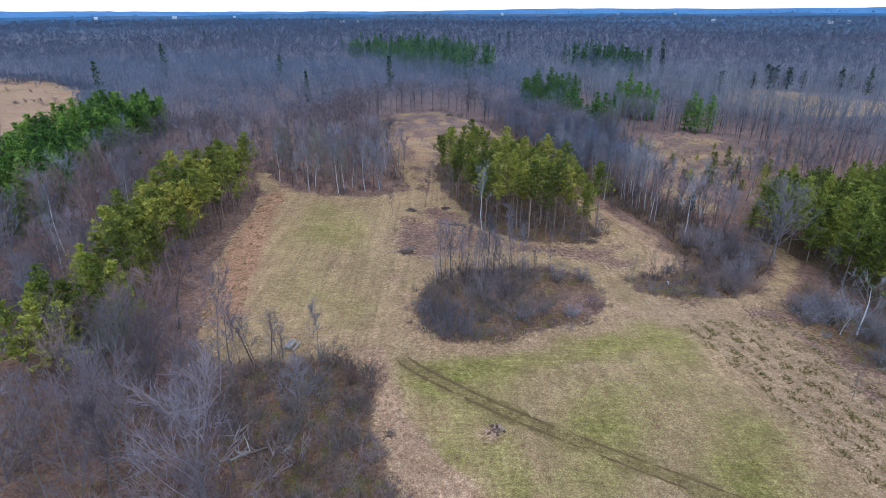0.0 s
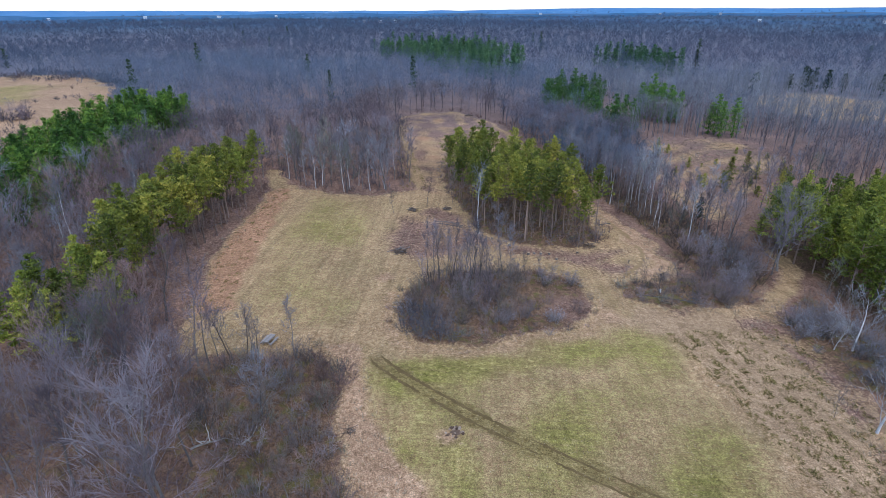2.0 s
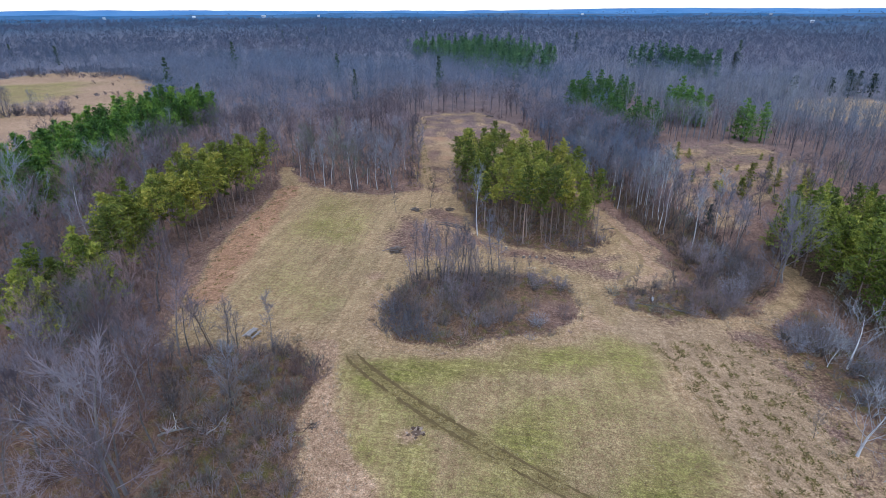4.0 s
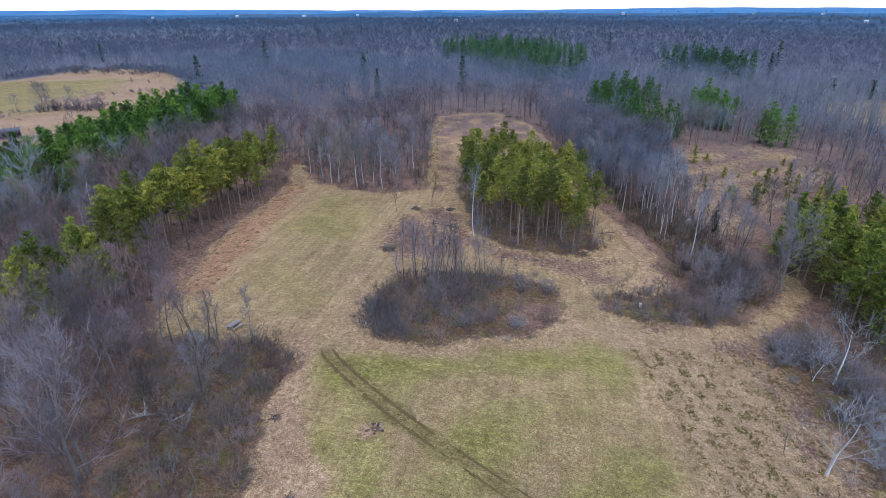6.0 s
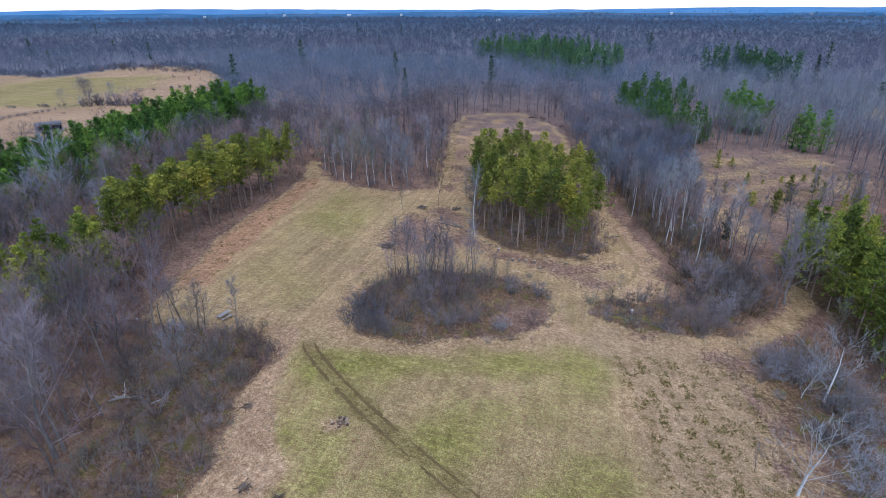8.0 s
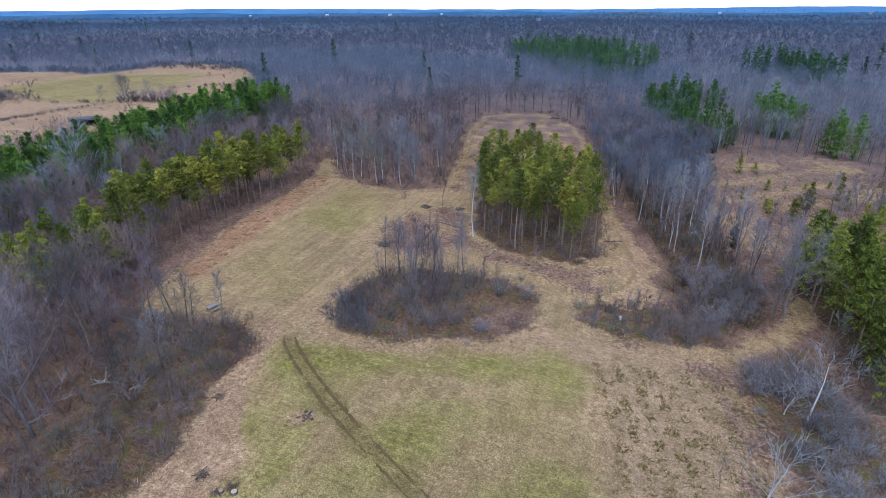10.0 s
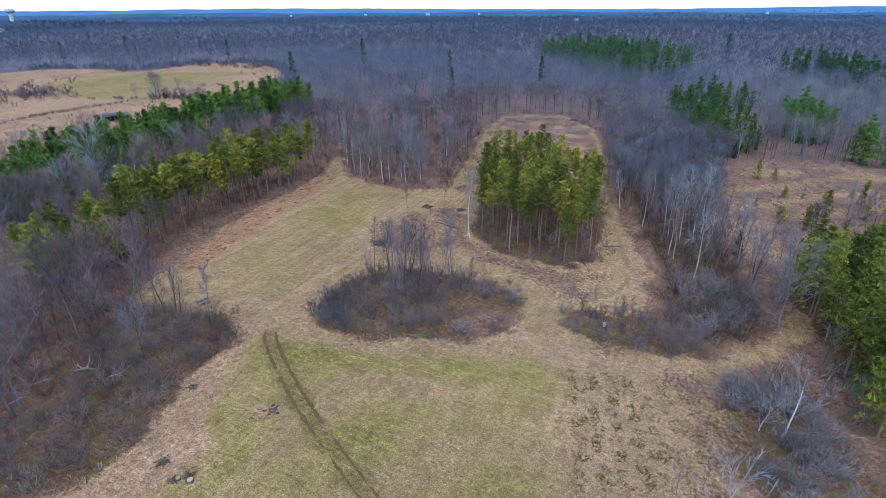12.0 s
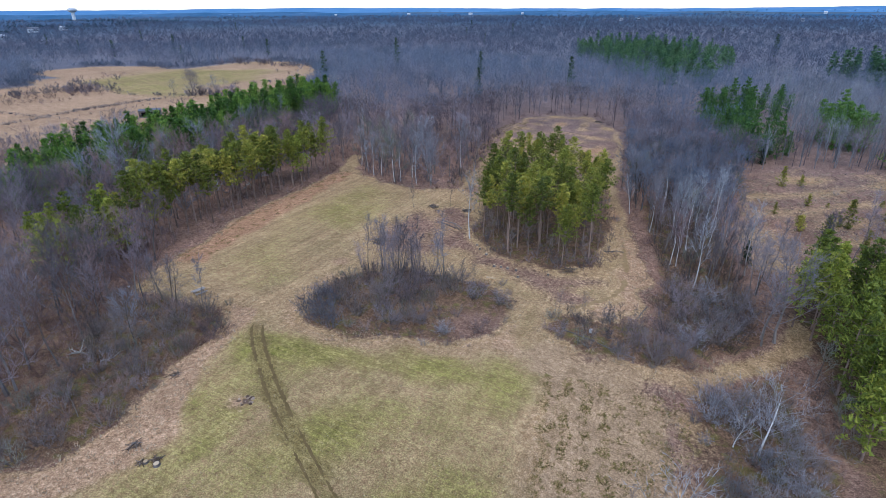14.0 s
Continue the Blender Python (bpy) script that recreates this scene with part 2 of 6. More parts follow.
BRUSHWOOD = surface("dark_cut_brush", (0.06, 0.042, 0.03), (0.20, 0.145, 0.105), 2.0, 0.9, 15, 0.01)
DEADWOOD = surface("weathered_deadwood", (0.20, 0.185, 0.165), (0.50, 0.47, 0.42), 2.0, 0.85, 15, 0.01)
CUTWOOD = surface("fresh_cut_wood", (0.36, 0.25, 0.14), (0.56, 0.43, 0.27), 4.0, 0.8, 30, 0.003)
TABLE_WOOD = surface("weathered_table_boards", (0.22, 0.19, 0.165), (0.43, 0.38, 0.335), 3.0, 0.8, 30, 0.004)
STONE = surface("field_stone", (0.20, 0.14, 0.095), (0.44, 0.34, 0.25), 2.0, 0.85, 12, 0.03)
CHAR = surface("charred_soil", (0.06, 0.038, 0.024), (0.16, 0.105, 0.07), 2.0, 0.95, 12, 0.03)
WHITE = surface("white_enamel", (0.42, 0.43, 0.44), (0.66, 0.66, 0.66), 3.0, 0.5, 20, 0.002, "object", 0.1)
SHED_WOOD = surface("grey_shed_boards", (0.10, 0.095, 0.10), (0.24, 0.22, 0.22), 0.8, 0.9, 6, 0.01)
# Near-black for shed inside and window panes; indoor shade is put into the colour.
SHED_DARK = surface("dark_inner_shade", (0.015, 0.013, 0.013), (0.04, 0.035, 0.035), 1.0, 0.9, 6, 0)
ROOF = surface("dull_metal_roof", (0.05, 0.05, 0.055), (0.12, 0.12, 0.13), 0.5, 0.6, 4, 0.01)
FAR_WHITE = surface("pale_house_walls", (0.42, 0.44, 0.47), (0.60, 0.62, 0.64), 0.05, 0.7, 0.5, 0)
FAR_ROOF = surface("slate_house_roof", (0.10, 0.11, 0.13), (0.22, 0.23, 0.26), 0.05, 0.7, 0.5, 0)


def ground_material():
    """Leaf litter, dry grass, green grass, pale thatch, bare soil and weeds, by the ground's cover maps; far ground is
    painted hazy.
    """
    mat, nodes, bsdf = blank("ground_cover", 0.95, 0.1)
    pos = where(mat)
    cover = []
    for name in ("cover_a", "cover_b", "cover_c"):
        att = nodes.new("ShaderNodeAttribute")
        att.attribute_name = name
        sep = nodes.new("ShaderNodeSeparateColor")
        link(mat, att.outputs["Color"], sep.inputs[0])
        cover += [*sep.outputs[:3]]
    grass, lush, thatch, soil, weedy, woods_far, track, thick, distant = cover
    fine, mid, broad = noise_node(mat, 6.0, 4, 0.75, pos), noise_node(mat, 1.7, 4, 0.65, pos), noise_node(mat, 0.11, 4, 0.6, pos)
    grain = noise_node(mat, 5.0, 5, 0.8, pos)
    stripe_map = nodes.new("ShaderNodeMapping")
    stripe_map.inputs["Rotation"].default_value = (0, 0, radians(-7))
    stripe_map.inputs["Scale"].default_value = (1.0, 0.035, 1.0)
    link(mat, pos, stripe_map.inputs["Vector"])
    stripes = noise_node(mat, 0.9, 3, 0.6, stripe_map.outputs[0])
    cross_map = nodes.new("ShaderNodeMapping")
    cross_map.inputs["Rotation"].default_value = (0, 0, radians(-22))
    cross_map.inputs["Scale"].default_value = (0.04, 1.0, 1.0)
    link(mat, pos, cross_map.inputs["Vector"])
    swaths = noise_node(mat, 2.2, 4, 0.7, cross_map.outputs[0])
    mown = noise_node(mat, 3.4, 2, 0.55, cross_map.outputs[0])
    both = calc(mat, "MULTIPLY_ADD", grain.outputs[0], 0.5, calc(mat, "MULTIPLY", mid.outputs[0], 0.5))

    def ragged(mask, amount=0.9):
        wob = calc(mat, "MULTIPLY_ADD", calc(mat, "SUBTRACT", both, 0.5), amount * 2.2, mask)
        r = nodes.new("ShaderNodeMapRange")
        r.inputs["From Min"].default_value, r.inputs["From Max"].default_value = 0.3, 0.7
        link(mat, wob, r.inputs[0])
        return calc(mat, "MULTIPLY", r.outputs[0], calc(mat, "MINIMUM", calc(mat, "MULTIPLY", mask, 8.0), 1.0))

    litter = ramp(mat, both, [(0.37, (0.10, 0.060, 0.046)), (0.5, (0.24, 0.155, 0.118)), (0.63, (0.42, 0.29, 0.222))])
    patchy = ramp(mat, broad.outputs[0], [(0.35, (0.75, 0.72, 0.72)), (0.65, (1.15, 1.05, 1.0))])
    litter = mixed(mat, 1.0, litter, patchy, "MULTIPLY")
    dry = ramp(mat, both, [(0.37, (0.240, 0.145, 0.076)), (0.5, (0.400, 0.268, 0.150)), (0.63, (0.575, 0.408, 0.252))])
    dry = mixed(mat, 0.55, dry, ramp(mat, stripes.outputs[0], [(0.35, (0.72, 0.72, 0.66)), (0.65, (1.2, 1.17, 1.1))]), "MULTIPLY")
    dry = mixed(mat, calc(mat, "MULTIPLY", ramp_value(mat, broad.outputs[0], 0.45, 0.65), 0.15), dry, (0.20, 0.20, 0.075))
    sward = ramp(mat, both, [(0.37, (0.112, 0.112, 0.018)), (0.5, (0.228, 0.214, 0.048)), (0.63, (0.372, 0.326, 0.100))])
    sward = mixed(mat, 0.5, sward, ramp(mat, swaths.outputs[0], [(0.35, (0.82, 0.86, 0.78)), (0.65, (1.20, 1.14, 1.14))]), "MULTIPLY")
    straw = ramp(mat, both, [(0.37, (0.215, 0.125, 0.074)), (0.5, (0.410, 0.258, 0.156)), (0.63, (0.600, 0.408, 0.265))])
    earth = ramp(mat, both, [(0.37, (0.200, 0.102, 0.056)), (0.5, (0.390, 0.219, 0.128)), (0.63, (0.560, 0.346, 0.211))])
    weeds = ramp(mat, both, [(0.34, (0.210, 0.135, 0.072)), (0.5, (0.370, 0.246, 0.144)), (0.66, (0.520, 0.362, 0.232))])
    worn = ramp(mat, both, [(0.37, (0.13, 0.085, 0.026)), (0.5, (0.225, 0.168, 0.068)), (0.63, (0.335, 0.255, 0.115))])
    # Dark brown and olive thicket floor; also painted shade below the eastern pines.
    bush_and_shade_floor = ramp(mat, both, [(0.37, (0.060, 0.036, 0.022)), (0.5, (0.15, 0.092, 0.056)), (0.63, (0.27, 0.18, 0.11))])
    bush_and_shade_floor = mixed(mat, ramp_value(mat, noise_node(mat, 0.55, 3, 0.6, pos).outputs[0], 0.52, 0.62), bush_and_shade_floor, (0.12, 0.108, 0.028))
    # Two far ground colours with bluish distance haze painted in.
    hazed_floor = ramp(mat, both, [(0.37, (0.12, 0.118, 0.148)), (0.63, (0.20, 0.19, 0.225))])
    hazed_rolling = ramp(mat, noise_node(mat, 0.008, 5, 0.7, pos).outputs[0], [(0.35, (0.045, 0.085, 0.135)), (0.65, (0.10, 0.145, 0.21))])
    col = mixed(mat, distant, mixed(mat, woods_far, litter, hazed_floor), hazed_rolling)
    col = mixed(mat, calc(mat, "MULTIPLY", ragged(thick), 0.8), col, bush_and_shade_floor)
    col = mixed(mat, ragged(grass), col, dry)
    col = mixed(mat, ragged(weedy), col, weeds)
    greener = calc(mat, "MULTIPLY", ragged(lush), ramp_value(mat, broad.outputs[0], 0.02, 0.72))
    greener = calc(mat, "MULTIPLY", greener, ramp_value(mat, calc(mat, "MULTIPLY_ADD", mown.outputs[0], 0.6, calc(mat, "MULTIPLY", grain.outputs[0], 0.4)), 0.14, 0.50))
    col = mixed(mat, greener, col, sward)
    col = mixed(mat, ragged(soil), col, earth)
    col = mixed(mat, ragged(thatch), col, straw)
    col = mixed(mat, calc(mat, "MULTIPLY", ragged(track), 0.92), col, worn)
    speck = ramp(mat, fine.outputs[0], [(0.38, (0.5, 0.5, 0.48)), (0.6, (1.27, 1.26, 1.25))])
    col = mixed(mat, 0.8, col, speck, "MULTIPLY")
    rows = ramp(mat, mown.outputs[0], [(0.38, (0.86, 0.86, 0.84)), (0.62, (1.12, 1.12, 1.12))])
    col = mixed(mat, ragged(lush, 0.3), col, mixed(mat, 1.0, col, rows, "MULTIPLY"))
    for size, low, high in ((9.0, 0.78, 1.16), (3.2, 0.92, 1.06)):
        tufts = nodes.new("ShaderNodeTexVoronoi")
        tufts.inputs["Scale"].default_value = size
        link(mat, pos, tufts.inputs["Vector"])
        tone = nodes.new("ShaderNodeSeparateColor")
        link(mat, tufts.outputs["Color"], tone.inputs[0])
        col = mixed(mat, 1.0, col, ramp(mat, tone.outputs[0], [(0.05, (low, low, low * 0.97)), (0.95, (high, high, high * 0.99))]), "MULTIPLY")
    patches, drift = noise_node(mat, 0.035, 4, 0.6, pos), noise_node(mat, 0.33, 4, 0.6, pos)
    col = mixed(mat, 1.0, col, ramp(mat, patches.outputs[0], [(0.38, (0.93, 0.92, 0.90)), (0.62, (1.13, 1.12, 1.10))]), "MULTIPLY")
    col = mixed(mat, 1.0, col, ramp(mat, drift.outputs[0], [(0.36, (0.88, 0.87, 0.86)), (0.64, (1.14, 1.14, 1.13))]), "MULTIPLY")
    link(mat, col, bsdf.inputs["Base Color"])
    bump(mat, bsdf, both, 0.8, 0.12)
    return mat


# ---------------------------------------------------------------- mesh helpers
class Bag:
    """Triangles gathered for one mesh."""

    def __init__(self):
        self.v, self.f = [], []

    def tri(self, a, b, c):
        n = len(self.v)
        self.v += [a, b, c]
        self.f.append((n, n + 1, n + 2))

    def blade(self, p, q, w, rng, flat=0.0):
        """A slim triangle from p to q; flat turns its face up."""
        d, r = q - p, rng.normal(size=3) + vec(0, 0, flat)
        s = np.cross(d, r)
        s *= w / 2 / (np.linalg.norm(s) + 1e-9)
        self.tri(p - s, p + s, q)

    def tube(self, pts, radii, n):
        base, last = len(self.v), len(pts) - 1
        for i, p in enumerate(pts):
            d = pts[min(i + 1, last)] - pts[max(i - 1, 0)]
            d = d / (np.linalg.norm(d) + 1e-9)
            u = np.cross(d, (0.3, 0.9, 0.2) if abs(d[2]) > 0.7 else (0, 0, 1))
            u /= np.linalg.norm(u)
            w = np.cross(d, u)
            for k in range(n):
                a = math.tau * k / n
                self.v.append(p + radii[i] * (math.cos(a) * u + math.sin(a) * w))
        for i in range(last):
            for k in range(n):
                a, b = base + i * n + k, base + i * n + (k + 1) % n
                self.f += [(a, b, b + n), (a, b + n, a + n)]
        top = base + last * n
        self.f += [(top, top + k, top + k + 1) for k in range(1, n - 1)]

    def arrays(self):
        return np.array(self.v, np.float32).reshape(-1, 3), np.array(self.f, np.int32).reshape(-1, 3)


def tri_mesh(name, v, f, mat, smooth=False):
    me = bpy.data.meshes.new(name)
    v, f = np.ascontiguousarray(v, np.float32), np.ascontiguousarray(f, np.int32)
    me.vertices.add(len(v))
    me.vertices.foreach_set("co", v.ravel())
    me.loops.add(f.size)
    me.loops.foreach_set("vertex_index", f.ravel())
    me.polygons.add(len(f))
    me.polygons.foreach_set("loop_start", np.arange(0, f.size, 3, dtype=np.int32))
    me.polygons.foreach_set("use_smooth", np.full(len(f), smooth))
    me.update(calc_edges=True)
    me.materials.append(mat)
    return me


def part(name, bm, material, parent=None, label=""):
    """One mesh object out of a bmesh, a Bag or a mesh, under its thing."""
    if isinstance(bm, Bag):
        data = tri_mesh(name, *bm.arrays(), material)
    elif isinstance(bm, bpy.types.Mesh):
        data = bm
    else:
        data = bpy.data.meshes.new(name)
        bm.to_mesh(data)
        bm.free()
        data.materials.append(material)
    ob = new(name, data)
    ob.parent = parent
    return tagged(ob, label)


def thing(name, label, category, group=""):
    ob = new(name)
    ob.empty_display_size = 0.2
    return tagged(ob, label, category, group)


def box(bm, size, m, bevel=0.0):
    made = bmesh.ops.create_cube(bm, size=1.0)["verts"]
    bmesh.ops.transform(bm, matrix=m @ Matrix.Diagonal((*size, 1)), verts=made)
    if bevel:
        edges = list({e for v in made for e in v.link_edges})
        bmesh.ops.bevel(bm, geom=edges, offset=bevel, segments=1, affect="EDGES")
    return bm


def stand(x, y, rz=0.0, scale=1.0, sink=0.0, lean=0.0):
    """A pose on the ground, with a size."""
    return pose(x, y, gz(x, y) - sink, lean, 0, rz) @ Matrix.Diagonal((scale, scale, scale, 1))


def scatter(name, templates, places, mat, label, category, rng):
    """ONE mesh of many plants: copies of the templates, turned and sized at random."""
    vs, fs, tones, n = [], [], [], 0
    pick = rng.integers(0, len(templates), len(places))
    places = np.asarray(places, float)
    for k, (v, f) in enumerate(templates):
        p = places[pick == k]
        if not len(p):
            continue
        a = rng.uniform(0, math.tau, len(p))
        c, s, size = np.cos(a)[:, None], np.sin(a)[:, None], p[:, 3:4]
        x = (v[None, :, 0] * c - v[None, :, 1] * s) * size + p[:, 0:1]
        y = (v[None, :, 0] * s + v[None, :, 1] * c) * size + p[:, 1:2]
        z = v[None, :, 2] * size + p[:, 2:3]
        vs.append(np.stack([x, y, z], -1).reshape(-1, 3))
        fs.append((f[None] + (np.arange(len(p)) * len(v))[:, None, None] + n).reshape(-1, 3))
        tones.append(np.repeat(rng.uniform(-0.5, 0.5, len(p)), len(v)))
        n += len(p) * len(v)
    me = tri_mesh(name, np.concatenate(vs), np.concatenate(fs), mat)
    att = me.attributes.new("plant_tone", "FLOAT", "POINT")
    att.data.foreach_set("value", np.concatenate(tones).astype(np.float32))
    return tagged(new(name, me), label, category, kind="stuff")


# ---------------------------------------------------------------- ground
def spread(lo, hi, step, out_lo, out_hi, growth):
    line, d = list(np.arange(lo, hi + step / 2, step)), step
    while line[-1] < out_hi:
        d *= growth
        line.append(line[-1] + d)
    d = step
    while line[0] > out_lo:
        d *= growth
        line.insert(0, line[0] - d)
    return np.array(line)


def smooth_line(points, step):
    """Points at even steps along a rounded line."""
    p = np.array(points, float)
    p = np.concatenate([[2 * p[0] - p[1]], p, [2 * p[-1] - p[-2]]])
    out = []
    for a, b, c, d in zip(p, p[1:], p[2:], p[3:]):
        for t in np.arange(0, 1, step / max(np.linalg.norm(c - b), step)):
            out.append(0.5 * (2 * b + (c - a) * t + (2 * a - 5 * b + 4 * c - d) * t ** 2 + (3 * b - a - 3 * c + d) * t ** 3))
    return np.array(out)


TRACK = [(-6.0, 62.4), (-5.0, 61.0), (-1.5, 57.9), (2.5, 55.0), (8, 51.2)]
TRACK_ON = [(8, 51.2), (14, 47.6), (21, 43.7), (28, 39.9), (36, 35.6), (46, 30.5)]
TRACK_FAINT = [(7, 50), (12.5, 45), (18, 39), (23, 33), (27, 28)]


def offset_line(points, k):
    p = np.array(points, float)
    d = np.gradient(p, axis=0)
    return p + k * np.stack([-d[:, 1], d[:, 0]], -1) / np.linalg.norm(d, axis=1, keepdims=True)



def build_ground():
    gx = spread(-58, 84, 0.72, -4900, 4900, 1.1)
    near = np.arange(26, 112, 0.72)
    gy = np.concatenate([spread(112, 212, 1.1, 112, 4900, 1.09)])
    gy = np.concatenate([[-4000, -2000, -1000, -500, -250, -120, -60, -30, -10, 5, 15, 21, 24], near, gy])
    X, Y = np.meshgrid(gx, gy)
    x, y = X.ravel(), Y.ravel()
    z = height(x, y)
    bed = np.clip(soft(FURROWS, x, y, 3) + soft(ROWS_BED, x, y, 3), 0, 1)
    z = z + bed * 0.05 * ripple(x, y, 2.2, 8)
    nx, ny = len(gx), len(gy)
    i = (np.arange(ny - 1)[:, None] * nx + np.arange(nx - 1)[None]).ravel()
    quads = np.stack([i, i + 1, i + nx + 1, i + nx], -1)
    f = np.concatenate([quads[:, [0, 1, 2]], quads[:, [0, 2, 3]]])
    me = tri_mesh("ground", np.stack([x, y, z], -1), f, ground_material(), True)

    def wob(size, amount, seed):
        return x + amount * ripple(x, y, size, seed), y + amount * ripple(x, y, size, seed + 50)

    wx, wy = wob(7, 0.9, 11)
    fx, fy = wob(60, 9, 13)
    opened = np.maximum.reduce([soft(OPEN, wx, wy, 2.5), (0.4 + 0.3 * ripple(x, y, 11, 28)) * soft(CLEARING, wx, wy, 4), 0.8 * soft(FAR_CLEARING, fx, fy, 12), soft(FIELD, fx, fy, 6)])
    scraped = soft(SCRAPE, wx, wy, 5) * (0.85 + 0.25 * ripple(x, y, 9, 23))
    brown = soft([(10, 97), (14, 104), (37, 103), (47, 101), (50, 88), (60, 82), (62, 66), (60, 46), (55, 44), (54, 64), (50, 74), (46, 77), (36, 79), (32, 90), (24, 96)], wx, wy, 7) * (0.62 + 0.45 * ripple(x, y, 8, 26))
    brown = brown * (1 - soft(PATH_EAST, wx, wy, 4))
    opened = opened * (1 - 0.8 * np.clip(scraped, 0, 1)) * (1 - 0.72 * np.clip(brown, 0, 1))
    for shut in (ISLAND, HEDGE, GROVE):
        opened = np.minimum(opened, 1 - soft(shut, wx, wy, 2.0))
    lush = np.maximum((0.74 + 0.2 * ripple(x, y, 12, 33)) * soft(LUSH, wx, wy, 5.0), 0.55 * soft(FIELD_GREEN, fx, fy, 14))
    upper = soft([(-30, 66), (-12, 66), (-6, 90), (-14, 100), (-14, 128), (-36, 131), (-36, 95)], wx, wy, 9)
    lower = soft([(2, 30), (1, 44), (-8, 60), (12, 66), (36, 72), (41, 56), (45, 34), (40, 22), (8, 22)], wx, wy, 6)
    lush = np.maximum(lush, np.maximum((0.42 + 0.2 * ripple(x, y, 22, 37)) * upper, (0.5 + 0.16 * ripple(x, y, 16, 34)) * lower))
    thatch = np.maximum(soft(TONGUE, wx, wy, 2.0), 0.95 * soft(PATH_EAST, wx, wy, 3))
    rim = np.exp(-(edge_distance(ISLAND, wx, wy) + 1.6) ** 2 / 2.2) * (wy < 82)
    thatch = np.maximum(thatch, 0.5 * rim)
    thatch = np.maximum(thatch, 0.9 * np.exp(-((x + 8.5) ** 2 + (y - 86) ** 2) / 4.5))
    thatch = np.maximum(thatch, 0.42 * soft([(35.5, 70), (38, 70), (43, 52), (47, 36), (43, 36), (40, 52)], wx, wy, 2.5))
    thatch = np.maximum(thatch, 0.75 * np.exp(-((x - 5.2) ** 2 + (y - 47.8) ** 2) / 3.5))
    thatch = np.maximum(thatch, 0.8 * np.exp(-((x - 29.5) ** 2 + (y - 76.5) ** 2) / 8))
    thatch = np.maximum(thatch, (0.28 + 0.14 * ripple(x, y, 10, 35)) * soft([(14, 50), (24, 47), (36, 41), (42, 30), (36, 22), (22, 22), (16, 34)], wx, wy, 8))
    field_dry = soft(FIELD, fx, fy, 6) * (1 - soft(FIELD_GREEN, fx, fy, 14)) * (0.85 + 0.25 * ripple(x, y, 60, 21))
    thatch = np.maximum(thatch, np.maximum(field_dry, 0.35 * soft(FAR_CLEARING, fx, fy, 12)))
    clear_dry = soft(CLEARING, wx, wy, 4) * (0.75 + 0.25 * ripple(x, y, 20, 22))
    soil = np.maximum(0.8 * soft(FURROWS, wx, wy, 2.0), 0.55 * soft(SCRAPE, wx, wy, 4))
    soil = np.maximum(soil, 0.62 * clear_dry)
    lane = soft([(-8, 137), (-12, 161), (-23, 209), (-26, 237), (-18, 247), (-2, 250), (13, 229), (19, 209), (27, 162), (36, 128), (33, 131),
                 (27, 151), (14, 168), (2, 170), (-4, 163), (-3, 146), (0, 132)], wx, wy, 4)
    opened = opened * (1 - lane * np.clip(0.42 + 0.3 * ripple(x, y, 9, 29) + 0.25 * (y > 200), 0, 1))
    soil = np.maximum(soil, 0.66 * lane * (0.9 + 0.3 * ripple(x, y, 12, 25)))
    weedy = np.maximum(0.9 * soft(ROWS_BED, wx, wy, 2.0), 0.6 * soft(OPEN, wx, wy, 3) * (x > 44) * (y < 86))
    verge = soft([(53, 84), (59, 81), (58, 66), (61, 52), (60, 34), (52, 34), (53, 60)], wx, wy, 6) * (0.55 + 0.3 * ripple(x, y, 6, 36))
    opened = np.maximum(opened, np.maximum(np.clip(verge, 0, 1), 0.3 * soft(TRAIL_EAST, wx, wy, 2.0)))
    soil = np.maximum(soil, 0.7 * np.clip(verge, 0, 1))
    track = np.full(x.shape, 1e9)
    for px, py in smooth_line(TRACK + TRACK_ON[1:], 1.0):
        track = np.minimum(track, np.hypot(x - px, y - py))
    track = np.clip(2.0 - track + 0.6 * ripple(x, y, 3.5, 24), 0, 1) * np.clip((66 - y) / 8, 0, 1) * np.clip(1.1 - np.abs(y - 54) / 34, 0.6, 1)
    for sgn in (-0.9, 0.9):
        faint = np.full(x.shape, 1e9)
        for px, py in smooth_line(offset_line(TRACK_FAINT, sgn), 0.6):
            faint = np.minimum(faint, np.hypot(x - px, y - py))
        track = np.maximum(track, 0.5 * np.clip(1.1 - faint, 0, 1))
    loop = np.full(x.shape, 1e9)
    for px, py in smooth_line([(4, 97), (12, 96), (20, 95.5), (26.5, 93.5), (30, 88.5), (31, 81), (33.5, 74), (37, 66)], 1.0):
        loop = np.minimum(loop, np.hypot(x - px, y - py))
    track = np.maximum(track, 0.4 * np.clip(2.0 - loop + 0.8 * ripple(x, y, 4, 27), 0, 1))
    # RED_PINES_EAST is in the dark floor mask to paint the pines' shade.
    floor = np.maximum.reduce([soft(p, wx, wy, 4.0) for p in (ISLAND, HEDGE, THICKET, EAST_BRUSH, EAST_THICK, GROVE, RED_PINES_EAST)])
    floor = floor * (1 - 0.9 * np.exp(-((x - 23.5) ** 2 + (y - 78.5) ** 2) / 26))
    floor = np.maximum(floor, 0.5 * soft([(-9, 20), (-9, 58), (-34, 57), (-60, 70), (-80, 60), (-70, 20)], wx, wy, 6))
    soil = np.maximum(soil, 0.3 * soft(TRAIL_EAST, wx, wy, 2.0))
    # Masks by distance for the haze painted into the ground colour.
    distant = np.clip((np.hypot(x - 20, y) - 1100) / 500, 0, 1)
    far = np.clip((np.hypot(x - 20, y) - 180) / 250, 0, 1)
    one = np.ones_like(x)
